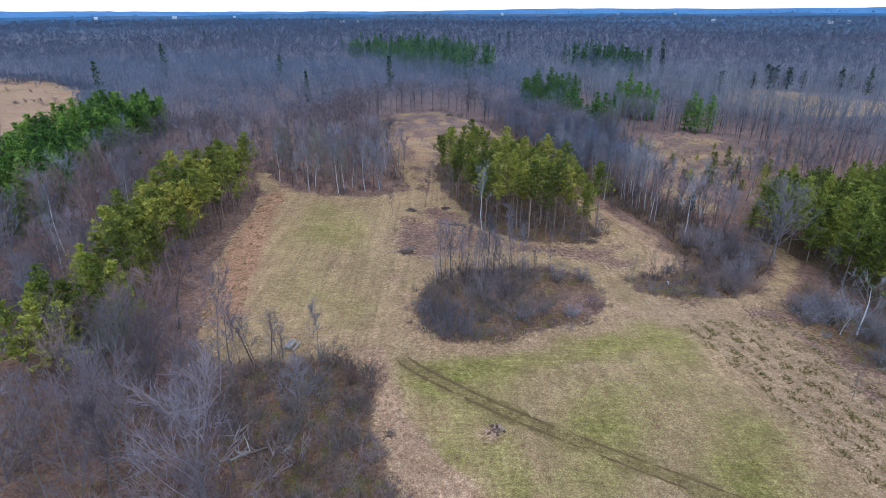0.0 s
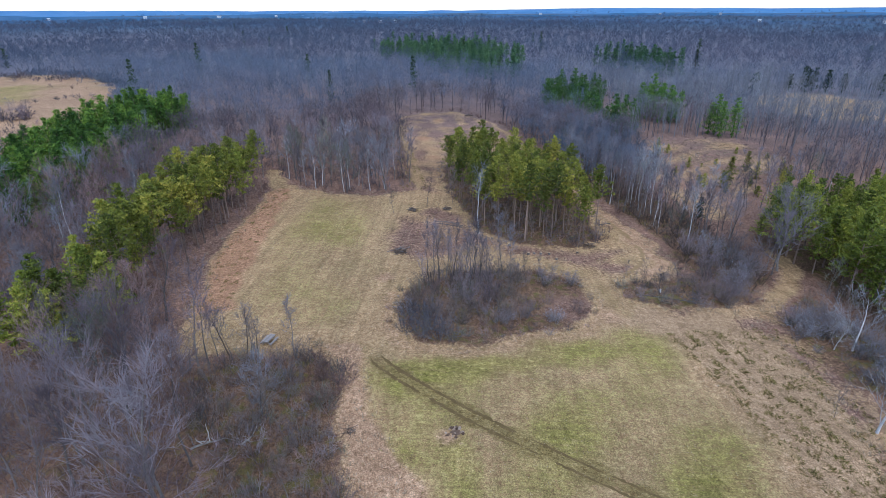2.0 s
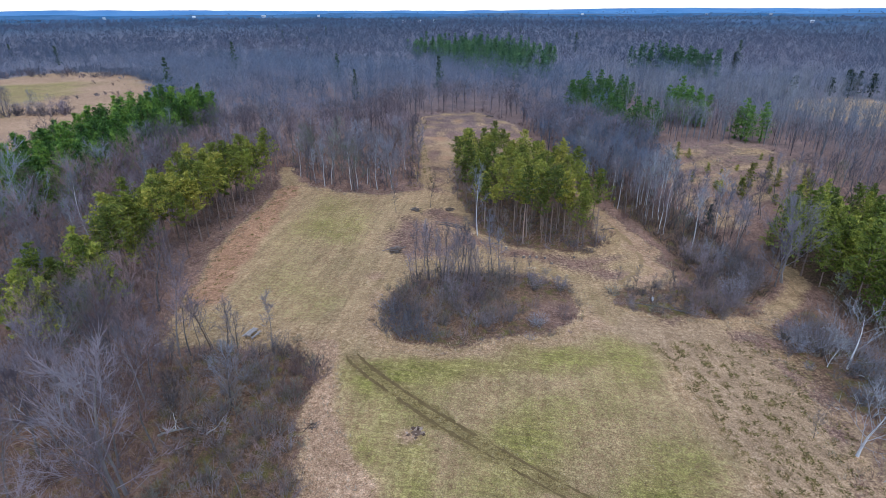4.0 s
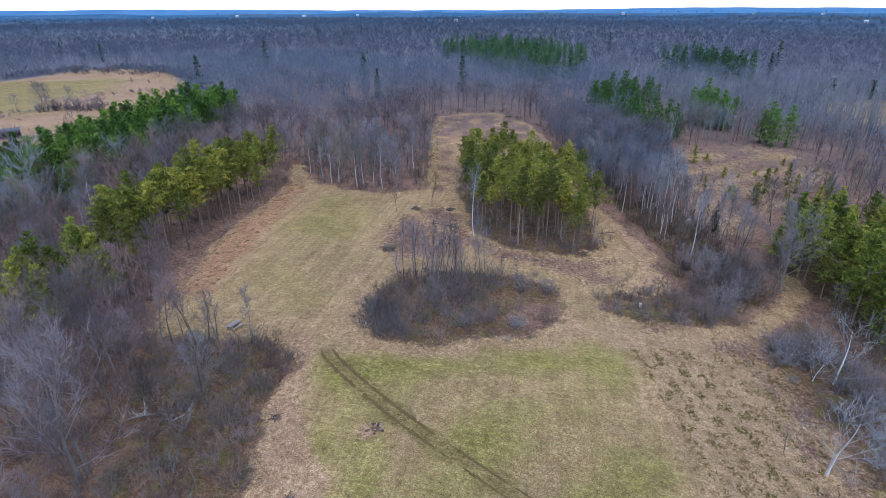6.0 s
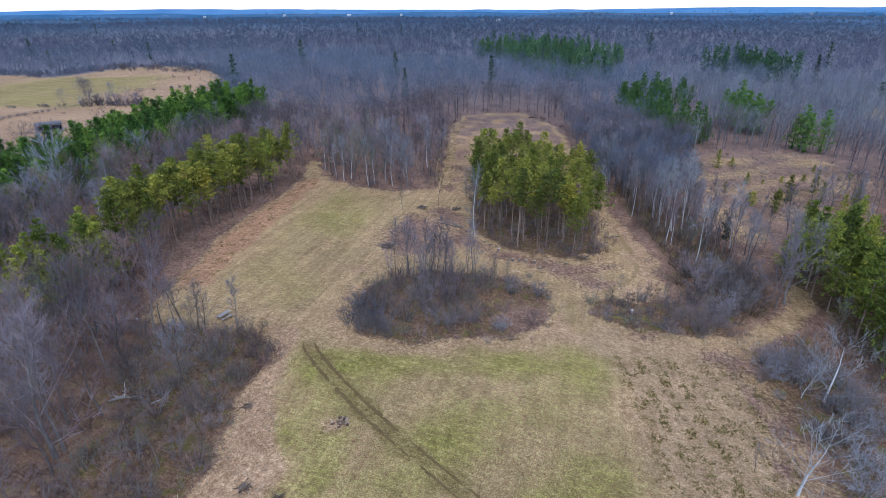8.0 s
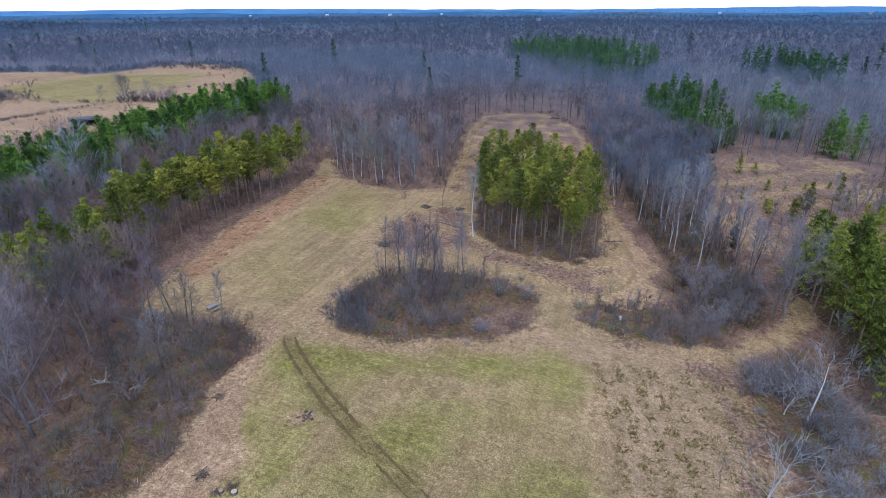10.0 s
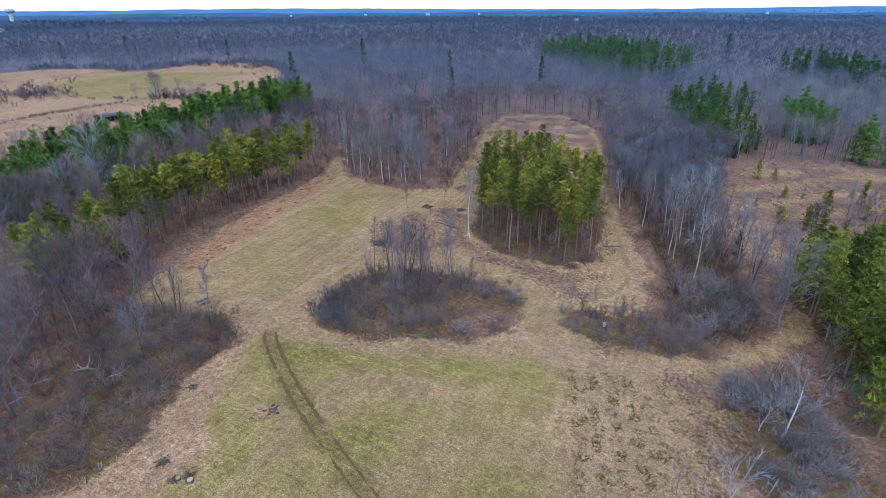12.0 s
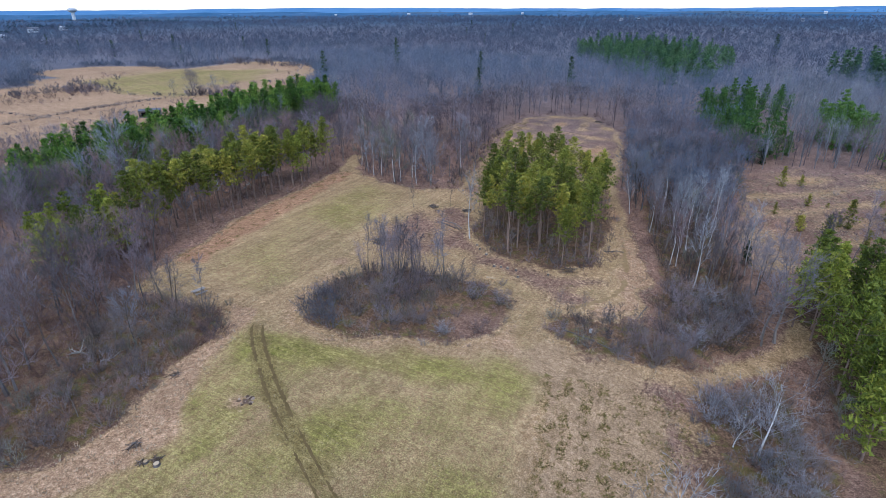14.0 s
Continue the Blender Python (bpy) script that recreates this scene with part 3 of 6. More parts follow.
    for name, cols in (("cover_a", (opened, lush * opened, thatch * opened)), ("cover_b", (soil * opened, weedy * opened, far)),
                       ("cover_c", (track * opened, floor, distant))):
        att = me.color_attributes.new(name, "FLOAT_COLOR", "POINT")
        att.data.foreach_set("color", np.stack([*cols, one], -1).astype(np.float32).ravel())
    return tagged(new("ground", me), "spring meadow of dry and greening grass with brown leaf litter under woods", "ground", kind="structure")


ground = build_ground()


def rut(points, width, mat, label, seed, gaps=0.0):
    """A wheel rut pressed into the turf: a ragged strip with raised lips, broken where the turf held."""
    rng = np.random.default_rng(seed)
    p = smooth_line(points, 0.35)
    d = np.gradient(p, axis=0)
    side = np.stack([-d[:, 1], d[:, 0]], -1) / np.linalg.norm(d, axis=1, keepdims=True)
    n, bm = len(p), bmesh.new()
    hold = ripple(p[:, 0], p[:, 1], 4.0, seed + 9)
    keep_w = np.clip((hold + 1 - 2 * gaps) * 2.5, 0, 1) * np.clip(np.arange(n) / 6, 0, 1) * np.clip(np.arange(n)[::-1] / 6, 0, 1)
    wide = width / 2 * keep_w[:, None] * np.clip(1 + 0.35 * rng.normal(size=(n, 2)), 0.3, 2)
    rows = []
    for i in range(n):
        row = []
        for k, lift in ((-wide[i, 0] - 0.01, -0.006), (-wide[i, 0] * 0.55, 0.008), (0.0, 0.0), (wide[i, 1] * 0.55, 0.008), (wide[i, 1] + 0.01, -0.006)):
            q = p[i] + side[i] * k
            row.append(bm.verts.new((q[0], q[1], gz(*q) + lift + 0.02)))
        rows.append(row)
    for i in range(n - 1):
        if keep_w[i] + keep_w[i + 1] < 0.1:
            continue
        for a, b, c, e in zip(rows[i], rows[i][1:], rows[i + 1][1:], rows[i + 1]):
            bm.faces.new((a, b, c, e))
    bmesh.ops.delete(bm, geom=[v for v in bm.verts if not v.link_faces], context="VERTS")
    ob = part("wheel_rut", bm, mat)
    return tagged(ob, label, "wheel rut", "wheel ruts across the meadow", "structure")



for sgn in (-0.8, 0.8):
    rut(offset_line(TRACK + TRACK_ON[1:2], sgn), 0.46, MUD, "dark muddy wheel rut pressed into green meadow grass", 31 + int(sgn > 0), -0.1)
    rut(offset_line(TRACK_ON[1:], sgn), 0.3, MUD, "worn brown wheel rut fading out across the meadow", 33 + int(sgn > 0), 0.2)
LANE = [(-9, 138), (-12, 150), (-15, 163), (-20, 186), (-24.5, 208), (-25, 228)]
for sgn in (-1.0, 0.9):
    rut(offset_line(LANE, sgn), 0.5, MUD_PALE, "worn wheel rut along the grassy lane", 41 + int(sgn > 0), 0.3)
EAST = [(33, 84), (35, 91), (40.5, 99), (41, 108), (37, 125)]
rut(EAST, 0.9, MUD_PALE, "pale trodden footpath beside the pines", 44, 0.3)


# ---------------------------------------------------------------- trees
def vec(*a):
    return np.array(a, float)


def bent(p, d, length, steps, rng, wander, up):
    """Points of a branch that wanders and turns up."""
    pts, d = [p], d / np.linalg.norm(d)
    for _ in range(steps):
        d = d + rng.normal(size=3) * wander + vec(0, 0, up)
        d /= np.linalg.norm(d)
        pts.append(pts[-1] + d * length / steps)
    return pts


def heading(az, tilt):
    return vec(math.sin(tilt) * math.cos(az), math.sin(tilt) * math.sin(az), math.cos(tilt))


def bare_tree(seed, tall, girth, first=0.3, limbs=10, open_angle=50, reach=0.42, branches=5, twig=7, fine=0.042, lean=0.0, sides=5):
    """The trunk and the crown of a leafless broadleaf tree."""
    rng = np.random.default_rng(seed)
    trunk, crown = Bag(), Bag()
    pts = bent(vec(0, 0, 0), vec(lean, 0, 1), tall * 0.93, 7, rng, 0.07, 0.06)
    radii = [girth * (1.25 if i == 0 else (1 - i / 7.6) ** 0.9) for i in range(8)]
    trunk.tube(pts, radii, sides)
    start = rng.uniform(0, math.tau)
    for i in range(limbs):
        s = first + (0.95 - first) * (i / max(limbs - 1, 1)) ** 0.9
        k = min(int(s * 7), 6)
        p = pts[k] + (pts[k + 1] - pts[k]) * (s * 7 - k)
        tilt = radians(open_angle * (1.1 - 0.55 * s) * rng.uniform(0.8, 1.2))
        ln = tall * reach * (1.05 - 0.62 * s) * rng.uniform(0.75, 1.2)
        limb = bent(p, heading(start + i * 2.4 + rng.normal() * 0.3, tilt), ln, 4, rng, 0.075, 0.055)
        r = max(girth * 0.34 * (1.05 - s), 0.03)
        crown.tube(limb, [r, r * 0.75, r * 0.5, r * 0.3, 0.012], 3)
        for j in range(branches):
            u = 0.25 + 0.75 * (j + rng.uniform(0, 0.8)) / branches
            m = min(int(u * 4), 3)
            q = limb[m] + (limb[m + 1] - limb[m]) * (u * 4 - m)
            d = (limb[m + 1] - limb[m]) / np.linalg.norm(limb[m + 1] - limb[m])
            sub = bent(q, d + rng.normal(size=3) * 0.5 + vec(0, 0, 0.15), ln * rng.uniform(0.4, 0.65) * (1.2 - 0.45 * u), 2, rng, 0.1, 0.05)
            thick = max(r * 0.5, 0.034)
            crown.blade(sub[0], sub[1] + (sub[1] - sub[0]) * 0.2, thick, rng, 0.6)
            crown.blade(sub[1] - (sub[1] - sub[0]) * 0.2, sub[2], thick * 0.7, rng, 0.6)
            for _ in range(twig):
                w = rng.uniform(0.15, 1.0)
                o = sub[0] + (sub[1] - sub[0]) * 2 * w if w < 0.5 else sub[1] + (sub[2] - sub[1]) * (2 * w - 1)
                e = (sub[2] - sub[0]) / np.linalg.norm(sub[2] - sub[0]) + rng.normal(size=3) * 0.5 + vec(0, 0, 0.2)
                crown.blade(o, o + e / np.linalg.norm(e) * rng.uniform(0.8, 2.0) * tall / 13, fine * rng.uniform(0.7, 1.3), rng)
    return trunk, crown


def shrub(seed, tall, wide, stems=9, twig=280, fine=0.032):
    """Arching stems from one root and the fine twigs along them, of a leafless thicket shrub."""
    rng = np.random.default_rng(seed)
    wood, spray, lines = Bag(), Bag(), []
    spread = math.atan2(wide * 0.5, tall * 0.75)
    for i in range(stems):
        a, tilt = i * 2.4 + rng.normal() * 0.3, spread * 1.35 * math.sqrt((i + 0.5) / stems) * rng.uniform(0.7, 1.15)
        rr, ln = wide * 0.10 * math.sqrt(rng.uniform()), tall * rng.uniform(0.7, 1.05) * (1 - 0.18 * tilt)
        st = bent(vec(rr * math.cos(a), rr * math.sin(a), -0.1), heading(a, tilt), ln, 3, rng, 0.13, 0.04)
        wood.tube(st, [0.045, 0.032, 0.02, 0.008], 3)
        lines.append(st)
    for i in range(twig):
        st, w = lines[i % stems], rng.uniform(0.22, 1.0) ** 0.8 * 3
        k = min(int(w), 2)
        o = st[k] + (st[k + 1] - st[k]) * (w - k) + rng.normal(size=3) * 0.05 * tall * vec(1, 1, 0.6)
        o[2] = max(o[2], 0.05)
        t = (st[k + 1] - st[k]) / np.linalg.norm(st[k + 1] - st[k])
        e = t * 0.8 + rng.normal(size=3) * 0.62 + vec(0, 0, 0.15)
        spray.blade(o, o + e / np.linalg.norm(e) * rng.uniform(0.35, 0.95) * (tall / 3.5) ** 0.5, fine * rng.uniform(0.6, 1.4), rng, 0.8)
    return wood, spray


def tuft(bag, p, out, size, count, wide, rng):
    """A spray of needles at a twig's end."""
    for _ in range(count):
        d = out * 0.6 + rng.normal(size=3) * vec(0.8, 0.8, 0.5) + vec(0, 0, 0.35)
        q = p + d / np.linalg.norm(d) * size * rng.uniform(0.55, 1.1)
        bag.blade(p + rng.normal(size=3) * size * vec(0.4, 0.4, 0.22), q, wide * rng.uniform(0.7, 1.3), rng, 2.2)


def pine(seed, tall, bare=0.5, radius=2.3, gap=0.7, tufts=3, count=7, size=0.75, wide=0.26, droop=0.0, girth=0.16, peak=0.35, dead=16, taper=0.9, whorl=5, uneven=0.42):
    """Trunk with dead snags, and a crown of whorled boughs with needle tufts."""
    rng = np.random.default_rng(seed)
    trunk, crown = Bag(), Bag()
    pts = bent(vec(0, 0, 0), vec(0, 0, 1), tall * 0.97, 6, rng, 0.018, 0.05)
    trunk.tube(pts, [girth * (1.2 if i == 0 else 1 - i / 6.6) for i in range(7)], 6)
    for _ in range(dead):
        z = tall * rng.uniform(0.2, bare + 0.1)
        p = pts[0] + (pts[-1] - pts[0]) * z / (tall * 0.97)
        trunk.blade(p, p + heading(rng.uniform(0, math.tau), radians(rng.uniform(70, 110))) * rng.uniform(0.6, 1.6), 0.05, rng)
    z, turn = tall * bare, rng.uniform(0, math.tau)
    while z < tall * 0.985:
        u = max((z / tall - bare) / (1 - bare), 0.0)
        shape = (u / peak) ** 0.5 if u < peak else ((1 - u) / (1 - peak)) ** taper
        n = whorl if u < 0.75 else whorl - 1
        turn += 0.7
        for k in range(n):
            if rng.uniform() < 0.12:
                continue
            ln = max(radius * (0.10 + 0.95 * shape) * rng.uniform(0.93 - uneven, 0.93 + uneven), 0.3)
            az = turn + math.tau * k / n + rng.normal() * 0.25
            tilt = radians(90 - 42 * u + rng.normal() * 8 + droop)
            p = pts[0] + (pts[-1] - pts[0]) * z / (tall * 0.97)
            bough = bent(p, heading(az, tilt), ln, 2, rng, 0.08, 0.06)
            trunk.blade(p, bough[2], 0.09, rng)
            for j in range(tufts):
                w = (j + 0.75 + rng.uniform(-0.2, 0.25)) / tufts
                o = bough[0] + (bough[1] - bough[0]) * 2 * w if w < 0.5 else bough[1] + (bough[2] - bough[1]) * (2 * w - 1)
                tuft(crown, o + rng.normal(size=3) * 0.22 * size, heading(az, tilt * 0.8), size * min(0.5 + 0.3 * ln, 1.0), count, wide, rng)
        z += gap * rng.uniform(0.85, 1.2)
    tuft(crown, pts[-1], vec(0, 0, 1), size, count, wide, rng)
    return trunk, crown


def spruce(seed, tall, radius=2.0, count=6, gap=0.7):
    return pine(seed, tall, 0.06, radius, gap, 3, count, 0.7, 0.26, 14, 0.15, 0.06, 0)


def merged(trunk, crown):
    (a, fa), (b, fb) = trunk.arrays(), crown.arrays()
    return np.concatenate([a, b]), np.concatenate([fa, fb + len(a)])


def model(name, bags, mats, label, category, names=("trunk", "crown")):
    """A tree built once; it is copied to every place and then put in the first one."""
    ob = thing(name, label, category)
    for nm, bag, mat in zip(names, bags, mats):
        part(nm, bag, mat, ob)
    return ob


class Stock:
    """Tree models of one kind. The first use of a model takes the model itself, later uses are copies."""

    def __init__(self, models):
        self.models, self.first, self.count = models, {}, 0

    def plant(self, x, y, rz, scale=1.0, k=None, group="", lean=0.0, label=""):
        k = self.count % len(self.models) if k is None else k
        self.count += 1
        ob, m = self.models[k], stand(x, y, rz, scale, 0.12, lean)
        if k in self.first:
            ob = copy_thing(ob, m)
        else:
            self.first[k] = m
        return tagged(ob, label, group=group)

    def settle(self):
        """Puts the models themselves in their first places; drops those unused."""
        for k, ob in enumerate(self.models):
            if k in self.first:
                ob.matrix_basis = self.first[k]
            else:
                for o in (*ob.children, ob):
                    bpy.data.objects.remove(o)


def in_view(x, y, margin=9.0):
    """Whether the ground there comes into the wide view from the flight line, with room to spare."""
    seen = np.zeros(np.shape(x), bool)
    for ex, ey, yaw in ((0, 0, 0.2), (15, 0.8, 7.5), (30, 3.1, 15.4), (42, 7, 21.5), (54, 12.4, 28.5)):
        a = radians(yaw)
        dx, dy = x - ex, y - ey
        ahead, across = -dx * math.sin(a) + dy * math.cos(a), dx * math.cos(a) + dy * math.sin(a)
        seen |= (ahead > 24) & (np.abs(across) < ahead * 0.90 + margin)
    return seen


def jittered(bounds, step, rng, jitter=0.42):
    x0, y0, x1, y1 = bounds
    X, Y = np.meshgrid(np.arange(x0, x1, step), np.arange(y0, y1, step))
    X = X + (np.arange(X.shape[0])[:, None] % 2) * step / 2
    return X.ravel() + rng.uniform(-jitter, jitter, X.size) * step, Y.ravel() + rng.uniform(-jitter, jitter, X.size) * step


def fill(poly, step, rng, jitter=0.42, inset=0.0):
    xs, ys = zip(*poly)
    x, y = jittered((min(xs), min(ys), max(xs), max(ys)), step, rng, jitter)
    keep = (edge_distance(poly, x, y) > inset) & in_view(x, y)
    return list(zip(x[keep], y[keep]))


def wooded(x, y, gap=1.0):
    """True in the broadleaf woods, outside every clearing, thicket and pine stand."""
    ok = np.ones(np.shape(x), bool)
    for poly, extra in ((OPEN, gap), (CLEARING, gap), (FIELD, 2), (GROVE, 0), (ISLAND, 0), (HEDGE, 0), (THICKET, 0), (EAST_BRUSH, 0),
                        (RED_PINES_WEST, 3.5), (RED_PINES_EAST, 2.5), (TRAIL_WEST, 0)):
        ok &= edge_distance(poly, x, y) < -extra
    return ok & (edge_distance(WHITE_PINES, x, y) < 1.0)


rng = np.random.default_rng(7)

# ---- models
maples = Stock([model("bare_tree", bare_tree(100 + i, h, g * 0.88, f, n, oa, re, 5, 12, 0.05), (BARK, tw), lab, "tree") for i, (h, g, f, n, oa, re, tw, lab) in enumerate([
    (14, 0.19, 0.30, 10, 42, 0.40, TWIG, "tall leafless maple with grey bark in the woods"),
    (13, 0.17, 0.35, 9, 36, 0.36, TWIG, "slender leafless tree with upswept grey branches"),
    (15, 0.22, 0.28, 11, 48, 0.42, TWIG, "large leafless tree with a broad grey crown"),
    (12, 0.15, 0.30, 9, 40, 0.38, TWIG_RED, "leafless maple with reddish budding twigs"),
    (14, 0.16, 0.42, 8, 32, 0.34, TWIG, "straight leafless woodland tree with narrow crown"),
    (13, 0.20, 0.22, 11, 52, 0.44, TWIG_GREEN, "leafless tree with pale lichen-green branches")])])
oaks = Stock([model("spreading_tree", bare_tree(140 + i, h, 0.22, 0.14, 14, 56, 0.52, 7, 12, 0.046), (BARK, tw), lab, "tree") for i, (h, tw, lab) in enumerate([
    (15, TWIG, "spreading leafless tree with many fine grey branches"), (14, TWIG_SILVER, "wide leafless tree with silvery grey branches")])])
birches = Stock([model("birch_tree", bare_tree(160 + i, h, 0.13, 0.38, 9, 34, 0.30, 4, 7, 0.05, 0.05 * i), (BARK_PALE, TWIG_PALE), lab, "tree") for i, (h, lab) in enumerate([
    (14, "tall leafless birch with a white trunk"), (12, "leafless white-barked birch at the wood's edge"), (13, "leaning leafless birch with pale branches")])])
poles = Stock([model("young_tree", bare_tree(180 + i, h, 0.07, 0.32, 9, 46, 0.27, 4, 10, 0.03, 0.04 * i, 4), (BARK, TWIG_DARK), lab, "tree") for i, (h, lab) in enumerate([
    (10, "thin leafless young tree with sparse twigs"), (8, "thin leafless sapling with upright twigs"), (11, "slim bare pole tree in the brush")])])
slims = Stock([model("slender_tree", bare_tree(190 + i, h, 0.10, 0.40, 9, 34, 0.25, 4, 6, 0.042, 0.03 * i, 5), (bk, tw), lab, "tree") for i, (h, bk, tw, lab) in enumerate([
    (12, BARK, TWIG, "slender leafless tree with a narrow brown-grey crown"), (11, BARK_PALE, TWIG, "slender leafless tree with a pale grey trunk"),
    (13, BARK, TWIG_SLATE, "tall slim leafless tree rising from the brush"), (10, BARK_PALE, TWIG_PALE, "thin leafless tree with whitish branches")])])
clumps = Stock([model("multi_stem_tree", bare_tree(195 + i, h, 0.09, 0.06, 12, 20, 0.6, 5, 7, 0.03, 0.02 * i, 5), (BARK, tw), lab, "tree") for i, (h, tw, lab) in enumerate([
    (9.5, TWIG, "tall leafless clump of upright grey stems"), (8.5, TWIG, "leafless many-stemmed tree with fine upright twigs")])])
fans = Stock([model("fan_crowned_tree", bare_tree(205 + i, h, 0.12, 0.12, 15, 44, 0.55, 6, 8, 0.04, 0.02, 5), (BARK, tw), lab, "tree") for i, (h, tw, lab) in enumerate([
    (11, TWIG, "leafless tree with a dense fan of grey-purple branches"), (10, TWIG, "rounded leafless tree with many upswept fine branches"), (11.5, TWIG_RED, "leafless fan-shaped tree with brownish budding twigs"), (8.5, TWIG_SILVER, "rounded silvery leafless tree above the dark thicket")])])
forks = Stock([model("white_forked_tree", bare_tree(214 + i, h, 0.12, 0.12, 13, 62, 0.8, 5, 5, 0.042, 0.02, 6), (BARK_PALE, TWIG_WHITE), lab, "tree") for i, (h, lab) in enumerate([
    (7.6, "forked leafless tree with bare whitish limbs"), (7.0, "whitish leafless tree spreading above grey bushes")])])
snags = Stock([model("dead_tree", bare_tree(200 + i, h, 0.105, 0.28, 10, 60, 0.38, 4, 4, 0.05, 0.12), (BRUSHWOOD, TWIG_DARK), lab, "tree") for i, (h, lab) in enumerate([
    (7, "gnarled dead tree with broken dark limbs"), (6, "crooked dead snag with a few bare limbs")])])
shrubs = Stock([model("shrub", shrub(220 + i, h, w * 1.2, 13, tw_n * 11, fine * 1.3), (BARK, tw), lab, "shrub", ("woody_base", "crown")) for i, (h, w, tw_n, fine, tw, lab) in enumerate([
    (3.4, 3.0, 18, 0.035, TWIG, "dense leafless shrub with grey twigs"), (3.0, 3.4, 18, 0.035, TWIG_RED, "leafless reddish-brown shrub in the thicket"),
    (4.2, 3.4, 16, 0.04, TWIG_DARK, "tall leafless shrub with tangled dark stems"), (2.4, 2.8, 18, 0.035, TWIG_RED, "low brown bramble-like shrub"),
    (4.0, 3.2, 18, 0.035, TWIG, "leafless grey shrub with fine upright twigs"), (2.8, 3.0, 18, 0.035, TWIG_GREEN, "leafless olive-brown shrub in the thicket"),
    (3.6, 3.4, 16, 0.04, TWIG_DARK, "dense dark leafless shrub"), (3.2, 3.2, 24, 0.035, TWIG_SLATE, "thick slate-grey leafless bush at the meadow's side")])])
pale_shrubs = Stock([model("pale_shrub", shrub(240 + i, h, 5.0, 30, 760, 0.04), (BARK, (TWIG, TWIG_SILVER)[i]), lab, "shrub", ("woody_base", "crown")) for i, (h, lab) in enumerate([
    (5.6, "rounded leafless shrub with silvery grey twigs"), (4.6, "bushy leafless shrub with blue-grey twigs")])])
red_pines = Stock([model("red_pine", pine(260 + i, h, b, r * 1.3, 0.78, 4, 8, 0.6, 0.21, 2, 0.15, 0.1, 24, 0.9, 6, 0.3), (BARK_PINE, OLIVE), lab, "pine tree") for i, (h, b, r, lab) in enumerate([
    (16, 0.56, 2.4, "tall red pine with bare trunk and olive crown"), (15, 0.52, 2.2, "red pine with yellowish-green needles and slim trunk"),
    (16.5, 0.6, 2.6, "tall straight pine with an olive-green rounded top"), (14, 0.44, 2.3, "olive-green pine with a fuller crown"),
    (15.5, 0.64, 2.1, "high-crowned pine above a long bare trunk")])])
edge_pines = Stock([model("edge_pine", pine(340 + i, h, b, r * 1.28, 0.95, 4, 8, 0.66, 0.23, 2, 0.15, 0.1, 16, 0.9, 6, 0.3), (BARK_PINE, OLIVE_GREEN), lab, "pine tree") for i, (h, b, r, lab) in enumerate([
    (14, 0.30, 2.6, "olive-green pine with a deep crown at the field's edge"), (13, 0.24, 2.7, "bushy olive pine with branches low on the trunk"),
    (15, 0.38, 2.5, "tall olive pine with a ragged crown"), (12, 0.20, 2.5, "rounded yellow-green pine beside the dry clearing")])])
white_pines = Stock([model("white_pine", pine(280 + i, h, 0.12, r * 1.1, 1.15, 4, 5, 1.0, 0.36, 0, 0.2, 0.1, 6, 0.85), (BARK_PINE, GREEN), lab, "pine tree") for i, (h, r, lab) in enumerate([
    (15.5, 3.9, "dark green white pine with feathery layered boughs"), (14, 3.7, "bushy deep-green pine in the plantation"), (16.5, 4.0, "tall deep-green pine with a ragged top")])])
young_pines = Stock([model("young_pine", pine(300 + i, h, 0.05, r, 0.45, 3, 6, 0.5, 0.16, 0, 0.06, 0.15, 0), (BARK_PINE, YOUNG_GREEN), lab, "pine tree") for i, (h, r, lab) in enumerate([
    (3.6, 1.1, "young olive-green pine in the dry clearing"), (2.2, 0.9, "small bushy pine seedling on dry grass"), (5.2, 1.4, "young pine with branches to the ground")])])
cedars = Stock([model("young_spruce", spruce(320 + i, h, r, 6, 0.5), (BARK_PINE, SPRUCE), lab, "spruce tree") for i, (h, r, lab) in enumerate([
    (13, 2.1, "dark conical spruce standing above bare woods"), (7, 1.5, "small dark spruce at the wood's edge")])])

rusty_pine = model("rusty_pine", pine(259, 13, 0.45, 2.0, 0.95, 4, 5, 0.5, 0.16, 0, 0.14, 0.25, 30, 0.8, 5, 0.4), (BARK_PINE, RUSTY), "half-dead pine with thin rusty brown needles", "pine tree")
rusty_pine.matrix_basis = stand(33.2, 118, 40, 1.0, 0.1)

